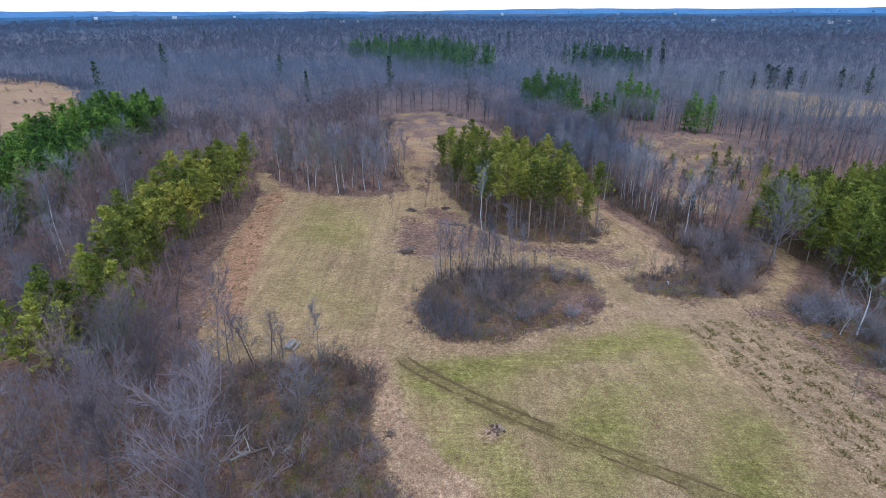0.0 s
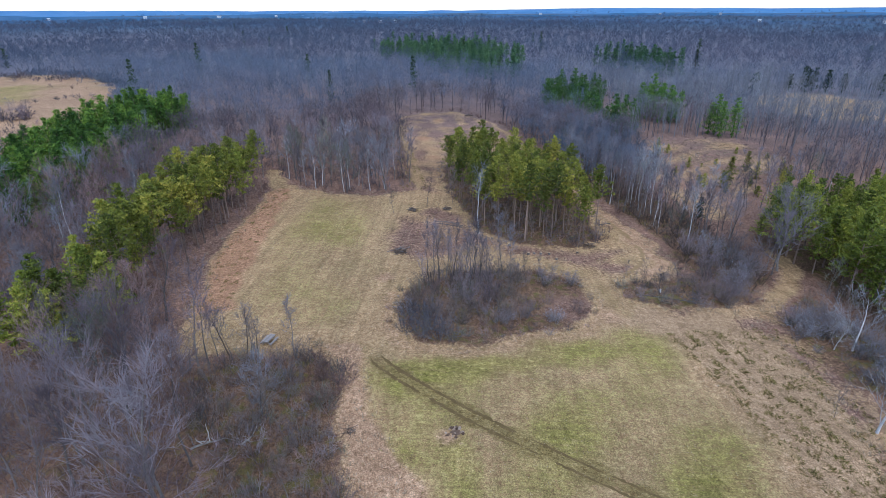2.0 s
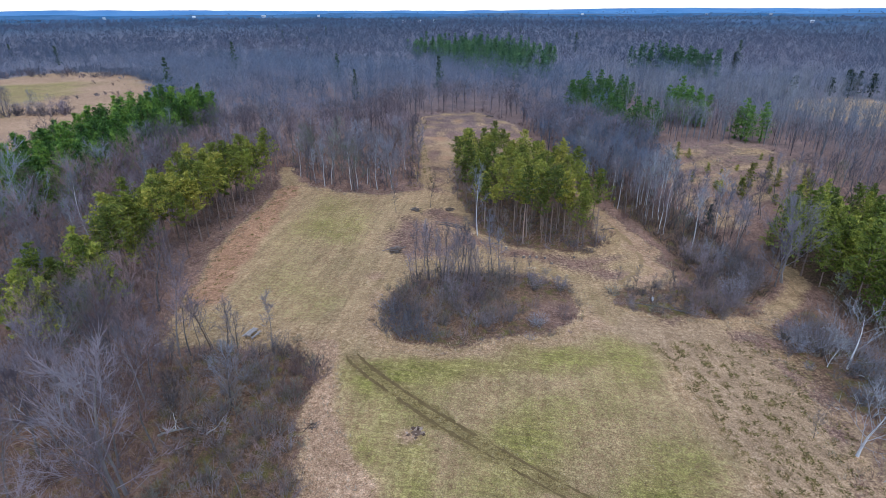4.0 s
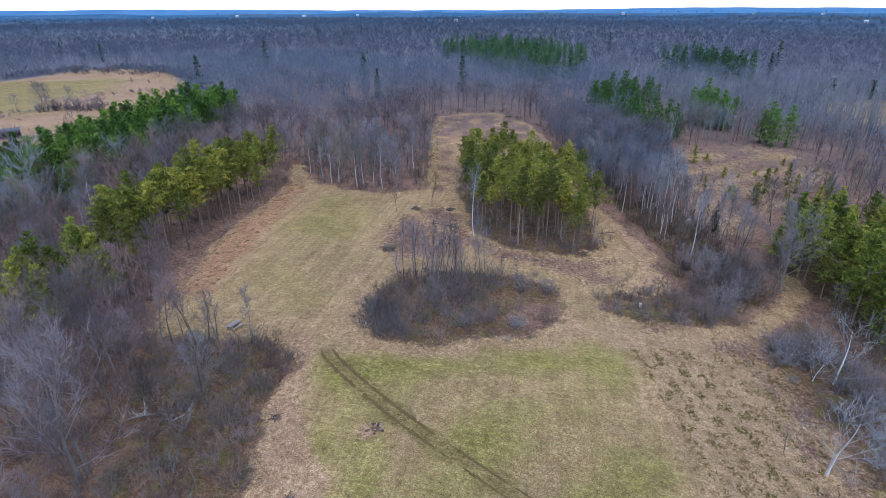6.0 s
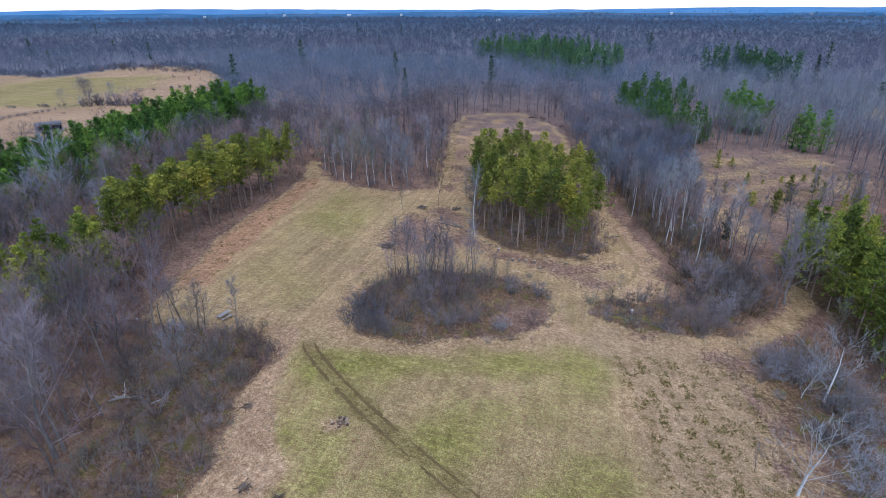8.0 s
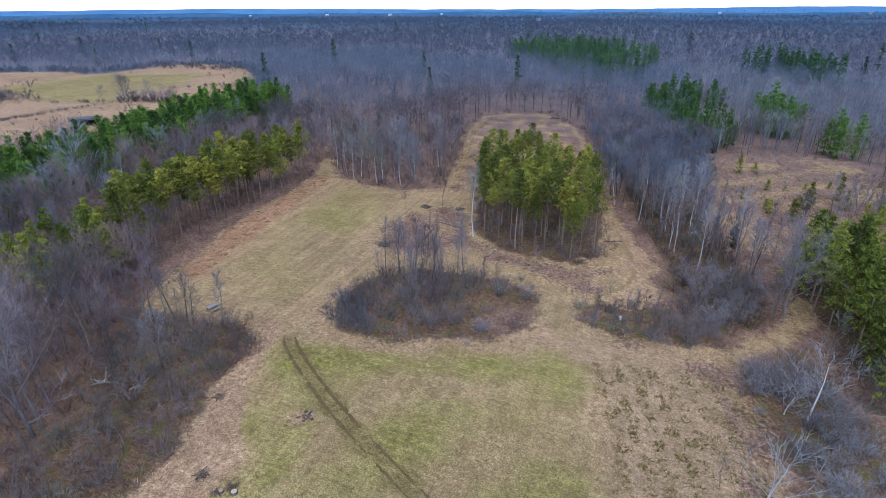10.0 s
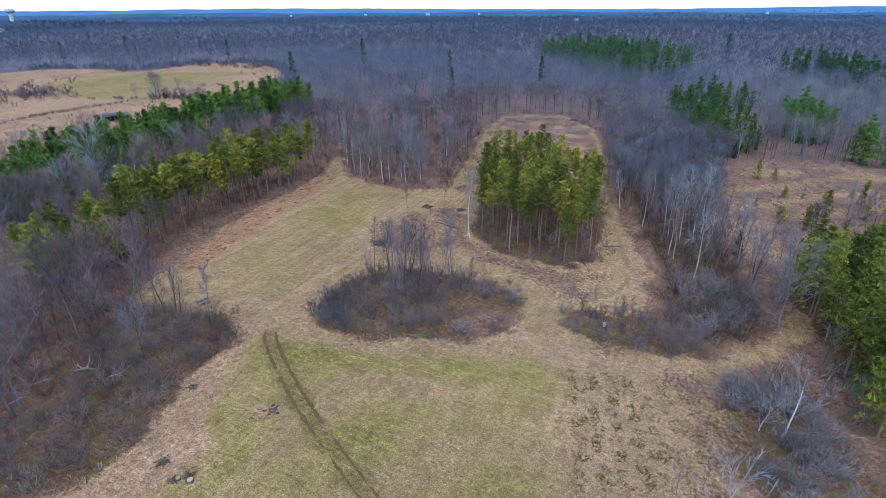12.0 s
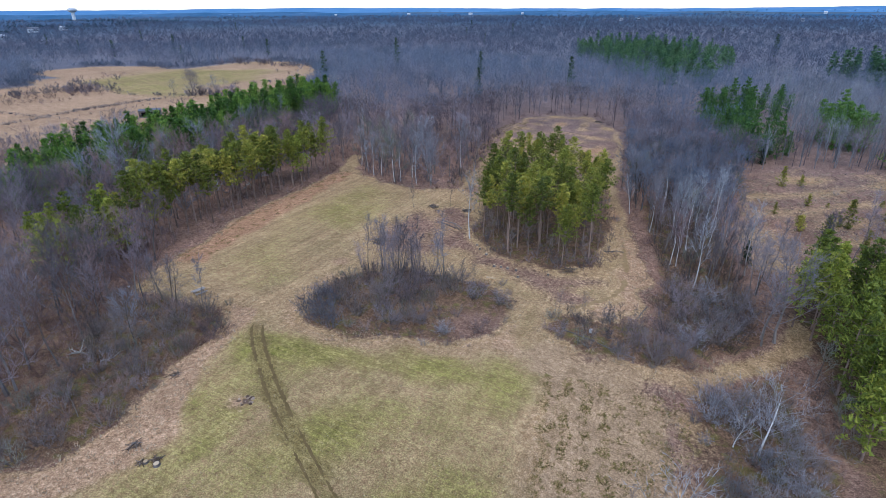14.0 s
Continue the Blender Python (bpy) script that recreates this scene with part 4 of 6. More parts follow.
# ---- single trees that stand out
for x, y, k, rz, sc, kind in (
        (-21.3, 34.5, 0, 200, 1.15, oaks), (-33, 43, 0, 40, 0.9, oaks), (-29.2, 57.8, 0, 10, 1.2, fans), (-17.2, 49.4, 3, 30, 0.95, fans), (-27.8, 58.2, 0, 30, 0.72, maples), (-34.7, 43.5, 1, 80, 0.95, fans), (-49.8, 58.2, 2, 0, 0.85, fans), (-67, 63.5, 0, 130, 1.25, fans), (-22, 60.2, 0, 40, 0.68, slims), (-25.2, 59.6, 2, 90, 0.66, slims), (-27.6, 60.2, 0, 10, 0.7, slims), (-40.5, 60, 0, 60, 0.95, fans), (-43.5, 64.5, 2, 10, 0.85, fans), (-37, 55, 1, 140, 0.95, fans), (-45.5, 56.5, 0, 200, 0.95, fans), (-33, 54.5, 2, 20, 0.8, fans), (-17.1, 61.2, 4, 70, 0.62, maples), (-38, 56, 5, 90, 0.85, maples),
        (-44, 58, 3, 10, 0.95, maples), (-34, 50.5, 3, 150, 1.0, maples), (65.2, 97, 0, 20, 1.05, oaks), (8.2, 108.7, 0, 0, 1.05, birches),
        (55.6, 53, 1, -20, 1.3, forks), (63.2, 70.4, 0, 40, 1.15, forks), (71.6, 76.8, 5, 110, 0.5, maples), (70, 89, 5, 200, 0.5, maples), (60.6, 70.4, 1, 15, 0.6, forks), (63.3, 97.2, 1, 70, 0.85, fans), (52, 55.3, 1, 0, 0.5, poles), (54.5, 58.5, 0, 0, 0.42, poles), (-68, 66, 0, 60, 0.95, oaks),
        (-84, 92, 1, 10, 1.2, oaks), (-79, 104, 1, 80, 0.9, oaks), (-85, 119, 1, 150, 0.9, oaks), (-76, 79, 1, 220, 0.95, oaks), (-91, 141, 1, 300, 0.9, oaks), (-98, 163, 1, 0, 1.15, birches), (-211, 215.7, 0, 30, 0.82, oaks), (-200, 222, 1, 90, 0.66, oaks), (-222, 212, 1, 10, 0.5, oaks), (-83, 105, 0, 60, 1.05, fans), (-91, 124, 1, 10, 1.1, fans), (-96, 143, 1, 70, 1.1, fans), (-92, 79, 1, 200, 1.15, fans), (-46.5, 68, 1, 30, 0.85, fans), (-12, 119, 1, 0, 0.75, poles), (-4.5, 124, 0, 0, 0.9, poles), (1.5, 128, 2, 0, 0.8, poles)):
    kind.plant(x, y, rz, sc, k)
for x, y, k, rz, sc in ((-23.4, 60.2, 0, 20, 1.2), (-25.6, 60.0, 1, 190, 1.3), (-21.6, 59.4, 1, 80, 1.15), (-60, 47, 0, 20, 1.3)):
    snags.plant(x, y, rz, sc, k)
for x, y, k, sc in ((16, 75, 0, 0.62), (58, 74, 1, 1.05), (60, 76.5, 1, 1.1), (61, 73.5, 0, 0.95), (57.6, 77, 0, 0.8), (64, 76, 1, 0.93), (66.5, 74, 1, 0.89),
                    (65, 67, 1, 0.96), (64, 63, 1, 0.93), (67.5, 66, 1, 0.89), (61, 62.5, 1, 0.81), (63.5, 59, 1, 0.81), (63.4, 68.6, 1, 0.89), (66.8, 70.4, 0, 0.81), (66, 58, 1, 0.85), (62.3, 55, 1, 0.9), (68.5, 61, 1, 0.81), (50, 91.5, 0, 0.95), (54, 90, 1, 1.05), (57.5, 92.5, 0, 1.1), (52, 97, 0, 1.1), (56, 98.5, 1, 1.15), (60, 97, 0, 1.05), (50.5, 103, 0, 1.1), (55, 105, 1, 1.1), (59.5, 104, 0, 1.15), (47, 86, 0, 0.8), (50, 83.5, 0, 1.0), (53, 86, 0, 1.0), (20.4, 74.3, 1, 0.62), (12.6, 72.9, 0, 0.5), (24.5, 86.6, 0, 0.65), (10, 80, 0, 0.6), (20, 86, 0, 0.75)):
    pale_shrubs.plant(x, y, rng.uniform(0, 360), sc, k)

for x, y, k, sc in ((-38.5, 137.5, 1, 0.8), (-27.3, 134, 0, 0.9), (-26, 135.2, 2, 0.85), (-20.5, 134.6, 0, 0.95), (-34, 137.5, 1, 0.75), (-45, 143, 2, 0.9), (-17, 136.5, 1, 0.9),
                    (47, 128, 0, 1.0), (49.5, 126, 2, 1.0), (52, 128.5, 0, 0.95), (46, 134, 1, 1.0), (50, 139, 2, 1.0), (54, 143, 0, 1.0)):
    birches.plant(x, y, rng.uniform(0, 360), sc, k, "birches at the wood's edge")
for x, y in fill(CLEARING, 6.5, rng, 0.5):
    if rng.uniform() < 0.55 + 0.3 * float(ripple(x, y, 18, 97)):
        shrubs.plant(x, y, rng.uniform(0, 360), rng.uniform(0.3, 0.7), (1, 3, 4)[int(rng.uniform() * 3)], "low shrubs in the clearing")

# ---- pine stands
for x, y in fill(GROVE, 3.7, rng, 0.36, 1.2):
    if math.hypot(x - 18.5, y - 161.5) < 6.5 or math.hypot(x - 33, y - 118) < 2.2:
        continue
    red_pines.plant(x, y, rng.uniform(0, 360), rng.uniform(0.7, 1.1) * float(np.interp(y, (108, 165), (1.0, 0.8))), group="pines of the grove")
for x, y in fill(RED_PINES_WEST, 3.35, rng, 0.34):
    low = float(np.clip((y - 55) / 25, 0, 1))
    kind = edge_pines if y < 70 or rng.uniform() < 0.12 else red_pines
    kind.plant(x, y, rng.uniform(0, 360), rng.uniform(0.82, 1.08) * (0.92 + 0.08 * low), group="pines along the field's edge")
for x, y in fill(RED_PINES_EAST, 4.1, rng, 0.35):
    edge_pines.plant(x, y, rng.uniform(0, 360), rng.uniform(0.8, 1.1) * (0.72 if y > 112 else 1.0), group="pines beside the clearing")
for x, y in fill(WHITE_PINES, 3.9, rng, 0.4):
    if rng.uniform() < 0.92 and math.hypot(x + 84, y - 92) > 7:
        white_pines.plant(x, y, rng.uniform(0, 360), rng.uniform(0.74, 1.02) * float(np.interp(y, (60, 95, 125), (0.92, 0.92, 0.98))), group="deep-green pine plantation")
for x, y, sc in ((71, 151, 1.1), (70.8, 153.8, 1.2), (80.4, 157.5, 1.3), (73.6, 171.2, 0.9), (83.5, 175, 0.9), (89.7, 167.6, 1.2), (76, 150, 1.4), (90, 178, 0.9), (89, 160, 1.0), (100, 167, 1.1), (75, 146, 1.0), (89, 146, 1.2), (79, 158, 0.8), (84, 152, 1.0), (94, 152, 1.2),
                 (97, 160, 1.1), (82, 143, 1.3), (68, 186, 1.1), (73, 190, 0.9), (104, 185, 0.8), (66, 160, 0.6), (96, 190, 0.7), (78, 172, 0.6)):
    young_pines.plant(x, y, rng.uniform(0, 360), sc, group="young pines in the clearing")
for x, y, k, sc in ((-67, 274, 0, 1.15), (161, 420, 0, 1.35), (60.5, 125, 1, 0.75), (57, 215, 1, 1.0), (63, 210, 1, 0.8)):
    cedars.plant(x, y, 0, sc, k)

for x, y, sc in ((14, 108.5, 0.7), (19, 105, 0.6), (22.5, 105.5, 0.75), (26.5, 105.5, 0.65), (30, 105.5, 0.75), (33, 107.5, 0.65), (11, 112, 0.7)):
    poles.plant(x, y, rng.uniform(0, 360), sc, 0, "thin young trees before the grove")

# ---- thickets
for x, y in fill(THICKET, 2.5, rng):
    shrubs.plant(x, y, rng.uniform(0, 360), rng.uniform(0.55, 1.25), (1, 2, 3, 5, 6, 1, 4, 0)[int(rng.uniform() * 8)], "thicket by the meadow")
for x, y in fill(ISLAND, 2.6, rng, 0.5, 0.6):
    if x < 5 and y < 74.5:
        continue
    if x > 17 and rng.uniform() < 0.35:
        continue
    russet = x > 16 or (y < 72.5 and x > 7)
    kind = (1, 3)[int(rng.uniform() < 0.6)] if russet else (0, 2, 4, 6, 1, 5)[int(rng.uniform() * 6)]
    shrubs.plant(x, y, rng.uniform(0, 360), rng.uniform(0.4, 0.85) if russet else rng.uniform(0.75, 1.35), kind, "shrub island in the meadow")
for x, y, sc in ((-2.5, 69, 1.3), (0, 67.5, 1.35), (2.6, 67.2, 1.3), (-1.5, 71.5, 1.35), (1.2, 70, 1.4), (3.4, 69.6, 1.2), (-3, 73.5, 1.15), (0.6, 73, 1.2), (4.6, 67, 1.0)):
    shrubs.plant(x, y, rng.uniform(0, 360), sc, 7, "shrub island in the meadow")
for poly, group in ((ISLAND, "shrub island in the meadow"), (THICKET, "thicket by the meadow"), (HEDGE, "brushy hedge by the path")):
    ring = smooth_line(poly + poly[:1], 2.6)
    for x, y in ring + rng.normal(size=ring.shape) * 0.9:
        if float(edge_distance(OPEN, x, y)) > -2 and rng.uniform() < 0.6:
            shrubs.plant(x, y, rng.uniform(0, 360), rng.uniform(0.22, 0.55), (1, 3, 5, 0, 3)[int(rng.uniform() * 5)], group)
for x, y in fill(HEDGE, 2.4, rng):
    shrubs.plant(x, y, rng.uniform(0, 360), rng.uniform(0.45, 0.9), group="brushy hedge by the path")
for x, y in fill(EAST_BRUSH, 3.0, rng):
    shrubs.plant(x, y, rng.uniform(0, 360), rng.uniform(0.35, 0.8), k=None, group="brush beside the weed rows")
for x, y in ((1.1, 86.6), (2.5, 85), (6.8, 83.5), (5.5, 85), (8.2, 84.5), (7.3, 86.5), (12.4, 89), (3.8, 87.5), (9.6, 86), (-0.5, 84), (6, 81.5), (0.2, 88), (14, 86)):
    slims.plant(x, y, rng.uniform(0, 360), rng.uniform(0.72, 1.0), (0, 2, 0, 2)[int(rng.uniform() * 4)], "thin trees of the shrub island")
for x, y, k, sc in ((1.4, 86, 0, 1.0), (6.6, 83.9, 0, 1.08), (8.6, 85.2, 1, 1.05), (3.6, 86.4, 1, 0.85), (11.8, 87.6, 0, 0.8), (-1.2, 83.2, 1, 0.7), (5.2, 82, 1, 0.9), (9.8, 83.4, 0, 0.75), (16.5, 88.5, 1, 0.55), (19, 88, 0, 0.5)):
    clumps.plant(x, y, rng.uniform(0, 360), sc, k, "thin trees of the shrub island")
for x, y in fill(HEDGE, 2.3, rng):
    poles.plant(x, y, rng.uniform(0, 360), rng.uniform(0.32, 0.5), group="saplings of the hedge")
for x, y in fill(THICKET, 7.0, rng, inset=2):
    poles.plant(x, y, rng.uniform(0, 360), rng.uniform(0.55, 0.9), group="saplings of the thicket")

# ---- broadleaf woods, tree by tree near the meadow
NEAR = 178.0
x, y = jittered((-150, 26, 150, 190), 4.9, rng)
keep = wooded(x, y) & in_view(x, y) & (np.hypot(x - 25, y) < NEAR)
ex, ey = jittered((36, 92, 66, 190), 4.2, rng)
more = wooded(ex, ey) & in_view(ex, ey) & (np.hypot(ex - 25, ey) < NEAR)
x, y, keep = np.concatenate([x, ex]), np.concatenate([y, ey]), np.concatenate([keep, more])
for px, py in zip(x[keep], y[keep]):
    near_left = px < -8 and py < 64
    if px > 36 and py > 96 and float(edge_distance(OPEN, px, py)) > -4.2:
        continue
    if 44 < px < 62.5 and 82 < py < 108 or 50 < px < 74 and 36 < py < 92:
        continue
    if near_left and rng.uniform() < 0.1:
        continue
    u, turn = rng.uniform(), rng.uniform(0, 360)
    east = px > 36 and py > 96
    wide = near_left or (px < -52 and py < 160)
    if wide and u < 0.78:
        fans.plant(px, py, turn, rng.uniform(0.75, 1.15), int(rng.uniform() * 3), group="fan-crowned trees of the near woods")
    elif (u < 0.05 or wide and u > 0.96) and not near_left:
        birches.plant(px, py, turn, rng.uniform(0.75, 1.05), group="birches in the woods")
    elif u < 0.78 and east:
        slims.plant(px, py, turn, rng.uniform(0.72, 1.1), (0, 0, 2, 0, 1, 0, 2, 3)[int(rng.uniform() * 8)], "slender trees east of the path")
    elif u < 0.12:
        poles.plant(px, py, turn, rng.uniform(0.8, 1.2), group="young trees in the woods")
    elif u > 0.93 and not east:
        oaks.plant(px, py, turn, rng.uniform(0.75, 0.95), group="trees of the bare woods")
    else:
        maples.plant(px, py, turn, rng.uniform(0.72, 1.04) * (0.8 if east else 1.0), group="trees of the bare woods")
for stock in (maples, oaks, birches, poles, slims, clumps, fans, forks, snags, shrubs, pale_shrubs, red_pines, edge_pines, white_pines, young_pines, cedars):
    stock.settle()


# ---- woods farther off
def plain_tree(seed, tall, limbs, blades, wide, trunk=True, spread_x=0.25, long=1.0, upright=0.2, flat=1.6, limb=0.10):
    """A far bare tree: trunk, upswept limbs in a fan and a rounded, uneven haze of twigs."""
    r = np.random.default_rng(seed)
    bag = Bag()
    if trunk:
        bag.tube([vec(0, 0, -0.3), vec(*r.normal(size=2) * 0.2, tall * 0.5), vec(*r.normal(size=2) * 0.4, tall * 0.9)], [0.13, 0.08, 0.02], 3)
    mid_z, rx, rz = (tall * 0.63, tall * spread_x, tall * 0.36) if trunk else (tall * 0.58, tall * spread_x, tall * 0.42)
    lobes = [heading(r.uniform(0, math.tau), radians(r.uniform(0, 75))) for _ in range(5)]
    for i in range(limbs):
        d = heading(i * 2.4 + r.normal() * 0.4, radians(r.uniform(5, 70)))
        bag.blade(vec(0, 0, tall * r.uniform(0.15, 0.5)), vec(0, 0, mid_z) + d * vec(rx, rx, rz) * r.uniform(0.8, 1.05), limb, r, 0.5)
    for i in range(blades):
        d = lobes[i % 5] * r.uniform(0.3, 1.3) + r.normal(size=3) * 0.6
        d /= np.linalg.norm(d)
        o = vec(0, 0, mid_z) + d * vec(rx, rx, rz) * r.uniform(0.35, 0.95)
        e = d * vec(1, 1, 0.7) + r.normal(size=3) * 0.55 + vec(0, 0, upright)
        bag.blade(o, o + e / np.linalg.norm(e) * r.uniform(0.6, 1.5) * long * tall / 14, wide * r.uniform(0.6, 1.3), r, flat)
    return bag.arrays()


def brush(name, poly, step, low, high, mat, label, inset=0.0, chance=1.0):
    """Low leafless brush that fills a patch, too dense to count."""
    spots = np.array(fill(poly, step, rng, 0.48, inset))
    spots = spots[rng.uniform(size=len(spots)) < chance]
    scatter(name, brush_kinds, placed(spots[:, 0], spots[:, 1], low, high, rng), mat, label, "brush", rng)


def placed(x, y, low, high, rng, lift=0.0):
    return np.stack([x, y, height(x, y) + lift, rng.uniform(low, high, len(x))], -1)


brush_kinds = [merged(*shrub(490 + i, h, 3.8, 8, 140, 0.046)) for i, h in enumerate((3.2, 3.8, 2.8))]
brush("grove_brush", GROVE, 2.8, 0.4, 0.95, TWIG, "low leafless brush under the pine grove", -1.5, 0.8)
brush("grove_front_brush", [(12, 106), (17, 102), (29, 101.5), (38, 106), (37, 118), (34, 112), (28, 103.5), (17, 104)], 1.8, 0.25, 0.5, TWIG_RED, "cut reddish brush in front of the pines", -0.5, 0.7)
brush("edge_brush", RED_PINES_WEST, 3.6, 0.3, 0.65, TWIG_RED, "low brush under the edge pines", -2.0, 0.8)
brush("east_thicket", EAST_THICK, 2.4, 0.6, 1.25, TWIG_DARK, "dense dark leafless thicket east of the path")
brush("west_undergrowth", [(-9, 24), (-26, 46), (-31, 56), (-36, 50), (-46, 54), (-62, 58), (-70, 40), (-40, 22)], 3.0, 0.6, 1.3, TWIG_RED, "reddish-brown undergrowth below the near woods", 0.0, 0.8)
brush("field_end_brush", [(-52, 150), (-40, 137), (-26, 133.5), (-15, 134.5), (-11, 139), (-15, 161), (-25, 205), (-42, 190), (-62, 165)], 2.9, 0.4, 1.0, TWIG, "grey leafless underbrush at the end of the field")
brush("west_woods_brush", [(-44, 58), (-60, 62), (-78, 66), (-76, 84), (-84, 120), (-90, 160), (-76, 165), (-62, 140), (-60, 110), (-57, 90), (-52, 70)], 3.3, 0.8, 1.6, TWIG_SILVER, "tall grey brush filling the woods between the pines")
brush("thicket_brush", THICKET, 2.7, 0.45, 0.95, TWIG_DARK, "dense dark brush filling the near thicket", 0.3)
brush("russet_brush", [(-8, 50), (-7.5, 57), (-10, 60), (-15, 61.5), (-15, 57), (-11, 50)], 1.5, 0.4, 0.8, TWIG_RED, "reddish brush at the thicket's tip", 0.0)
brush("island_brush", [(-3, 76), (-4, 79), (-1.5, 84), (4, 88), (12, 90), (16, 88), (16, 82), (14, 75), (8, 71), (3, 73)], 1.9, 0.45, 1.05, TWIG_DARK, "dark tangled brush inside the shrub island", 0.0)
brush("woods_edge_brush", [(-29, 58), (-35.5, 59), (-39, 70), (-44, 78), (-48, 72), (-56, 62), (-48, 54), (-36, 50)], 2.2, 0.6, 1.3, TWIG_RED, "reddish brush along the edge of the near woods")
brush("pine_edge_brush", [(64, 74), (70, 70), (75, 80), (71, 92), (66.5, 88), (61, 81)], 2.2, 0.35, 0.9, TWIG_DARK, "dark brush in the shade of the eastern pines")
brush("clearing_brush", CLEARING, 3.6, 0.15, 0.45, TWIG_RED, "low reddish-grey brush spreading over the dry clearing", 0.0, 0.5)
brush("scrape_brush", [(-11, 97), (-12, 110), (-8, 119), (0, 122), (5, 116), (7, 107), (2, 97), (-4, 94)], 3.0, 0.2, 0.5, TWIG_RED, "sparse reddish scrub on scraped soil", 0.0, 0.6)
x, y = jittered((-60, 126, 60, 270), 2.8, rng, 0.5)
edge = edge_distance(OPEN, x, y)
keep = (edge < -0.3) & (edge > -9) & (edge_distance(GROVE, x, y) < -1) & (edge_distance(RED_PINES_WEST, x, y) < 0) & (rng.uniform(size=x.size) < 0.75 + edge / 14)
scatter("lane_side_brush", brush_kinds, placed(x[keep], y[keep], 0.3, 0.8, rng), TWIG_RED, "reddish leafless brush beside the lane and wood's edge", "brush", rng)
FAR_PINES = [(-105, 590), (-40, 610), (38, 585), (44, 470), (42, 415), (26, 366), (6, 372), (-14, 396), (-42, 448), (-72, 485)]
FAR_PINES_EAST = [(100, 490), (116, 452), (132, 412), (146, 398), (152, 418), (138, 458), (114, 520)]
EAST_PINES = [(36, 250), (44, 230), (52, 214), (63, 209), (71, 226), (70, 262), (74, 300), (66, 326), (44, 312)]
EAST_PINES_SMALL = [(79, 243), (88, 236), (97, 238), (97, 252), (90, 270), (82, 268)]
EAST_PINES_END = [(97, 213), (106, 216), (105, 226), (98, 224)]
mid = [plain_tree(400 + i, h, 14, 300, 0.13, True, 0.36, 1.1, 0.3) for i, h in enumerate((13, 15, 14, 12))]
deep = [plain_tree(430 + i, h, 9, 105, 0.20, False, 0.38, 1.1, 0.3) for i, h in enumerate((13, 15, 14, 12))]
mid_pale = [plain_tree(410 + i, h, 9, 80, 0.10, True, 0.2, 1.0, 0.6) for i, h in enumerate((14, 15))]
x, y = jittered((-560, 60, 330, 500), 6.0, rng)
d = np.hypot(x - 25, y)
keep = wooded(x, y) & ((edge_distance(FAR_CLEARING, x, y) < 0) | (rng.uniform(size=x.size) < 0.2)) & in_view(x, y, 14) & (d >= NEAR) & (d < np.where(x < -150, 530, 430))
for poly in (EAST_PINES, EAST_PINES_SMALL, EAST_PINES_END, FAR_PINES, FAR_PINES_EAST):
    keep &= (edge_distance(poly, x, y) < 0) | (rng.uniform(size=x.size) < 0.35)
x, y = x[keep], y[keep]
aspen = ((x > 60) & (y > 150) & (rng.uniform(size=x.size) < 0.5)) | (rng.uniform(size=x.size) < 0.04)
rim = (edge_distance(OPEN, x, y) > -16) | (edge_distance(CLEARING, x, y) > -14) | (np.hypot(x - 25, y) < 215)
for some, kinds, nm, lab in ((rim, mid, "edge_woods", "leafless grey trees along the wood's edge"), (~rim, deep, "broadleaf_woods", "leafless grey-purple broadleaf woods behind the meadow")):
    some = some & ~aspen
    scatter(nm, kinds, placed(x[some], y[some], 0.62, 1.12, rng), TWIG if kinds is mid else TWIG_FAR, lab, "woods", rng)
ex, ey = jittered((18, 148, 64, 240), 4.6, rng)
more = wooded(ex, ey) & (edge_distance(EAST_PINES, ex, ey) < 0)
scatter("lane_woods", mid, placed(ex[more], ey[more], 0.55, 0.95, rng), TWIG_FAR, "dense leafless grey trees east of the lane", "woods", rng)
ex, ey = jittered((74, 214, 250, 345), 5.2, rng)
more = wooded(ex, ey) & (edge_distance(FAR_CLEARING, ex, ey) < 0) & (edge_distance(EAST_PINES_SMALL, ex, ey) < 0) & (rng.uniform(size=ex.size) < 0.8)
x, y, aspen = np.concatenate([x, ex[more]]), np.concatenate([y, ey[more]]), np.concatenate([aspen, np.ones(int(more.sum()), bool)])
scatter("aspen_woods", mid_pale, placed(x[aspen], y[aspen], 0.7, 1.1, rng), TWIG_PALE, "pale leafless aspens standing in the woods", "woods", rng)

far_kinds = [plain_tree(420 + i, 14, 1, 18, 0.92, False, 0.36, 1.9, 0.9, 2.5, 0.22) for i in range(6)]
x, y = jittered((-2000, 150, 1700, 1750), 10.0, rng, 0.48)
d = np.hypot(x - 25, y)
keep = in_view(x, y, 30) & (d >= np.where(x < -150, 525, 425)) & (d < 1650) & (edge_distance(FIELD, x, y) < 0) & (rng.uniform(size=x.size) < np.clip(1.45 - d / 1300, 0.42, 1))
for poly in (FAR_PINES, FAR_PINES_EAST):
    keep &= (edge_distance(poly, x, y) < 0) | (rng.uniform(size=x.size) < 0.3)
nearer = keep & (d < 760)
near_kinds = [plain_tree(424 + i, 14, 3, 44, 0.42, False, 0.36, 1.5, 0.6, 1.8, 0.16) for i in range(5)]
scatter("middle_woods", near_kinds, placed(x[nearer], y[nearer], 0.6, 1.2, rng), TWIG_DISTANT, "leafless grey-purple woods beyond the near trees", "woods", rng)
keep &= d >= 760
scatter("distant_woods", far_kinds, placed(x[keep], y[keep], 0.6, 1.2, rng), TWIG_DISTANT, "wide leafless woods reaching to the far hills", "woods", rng)

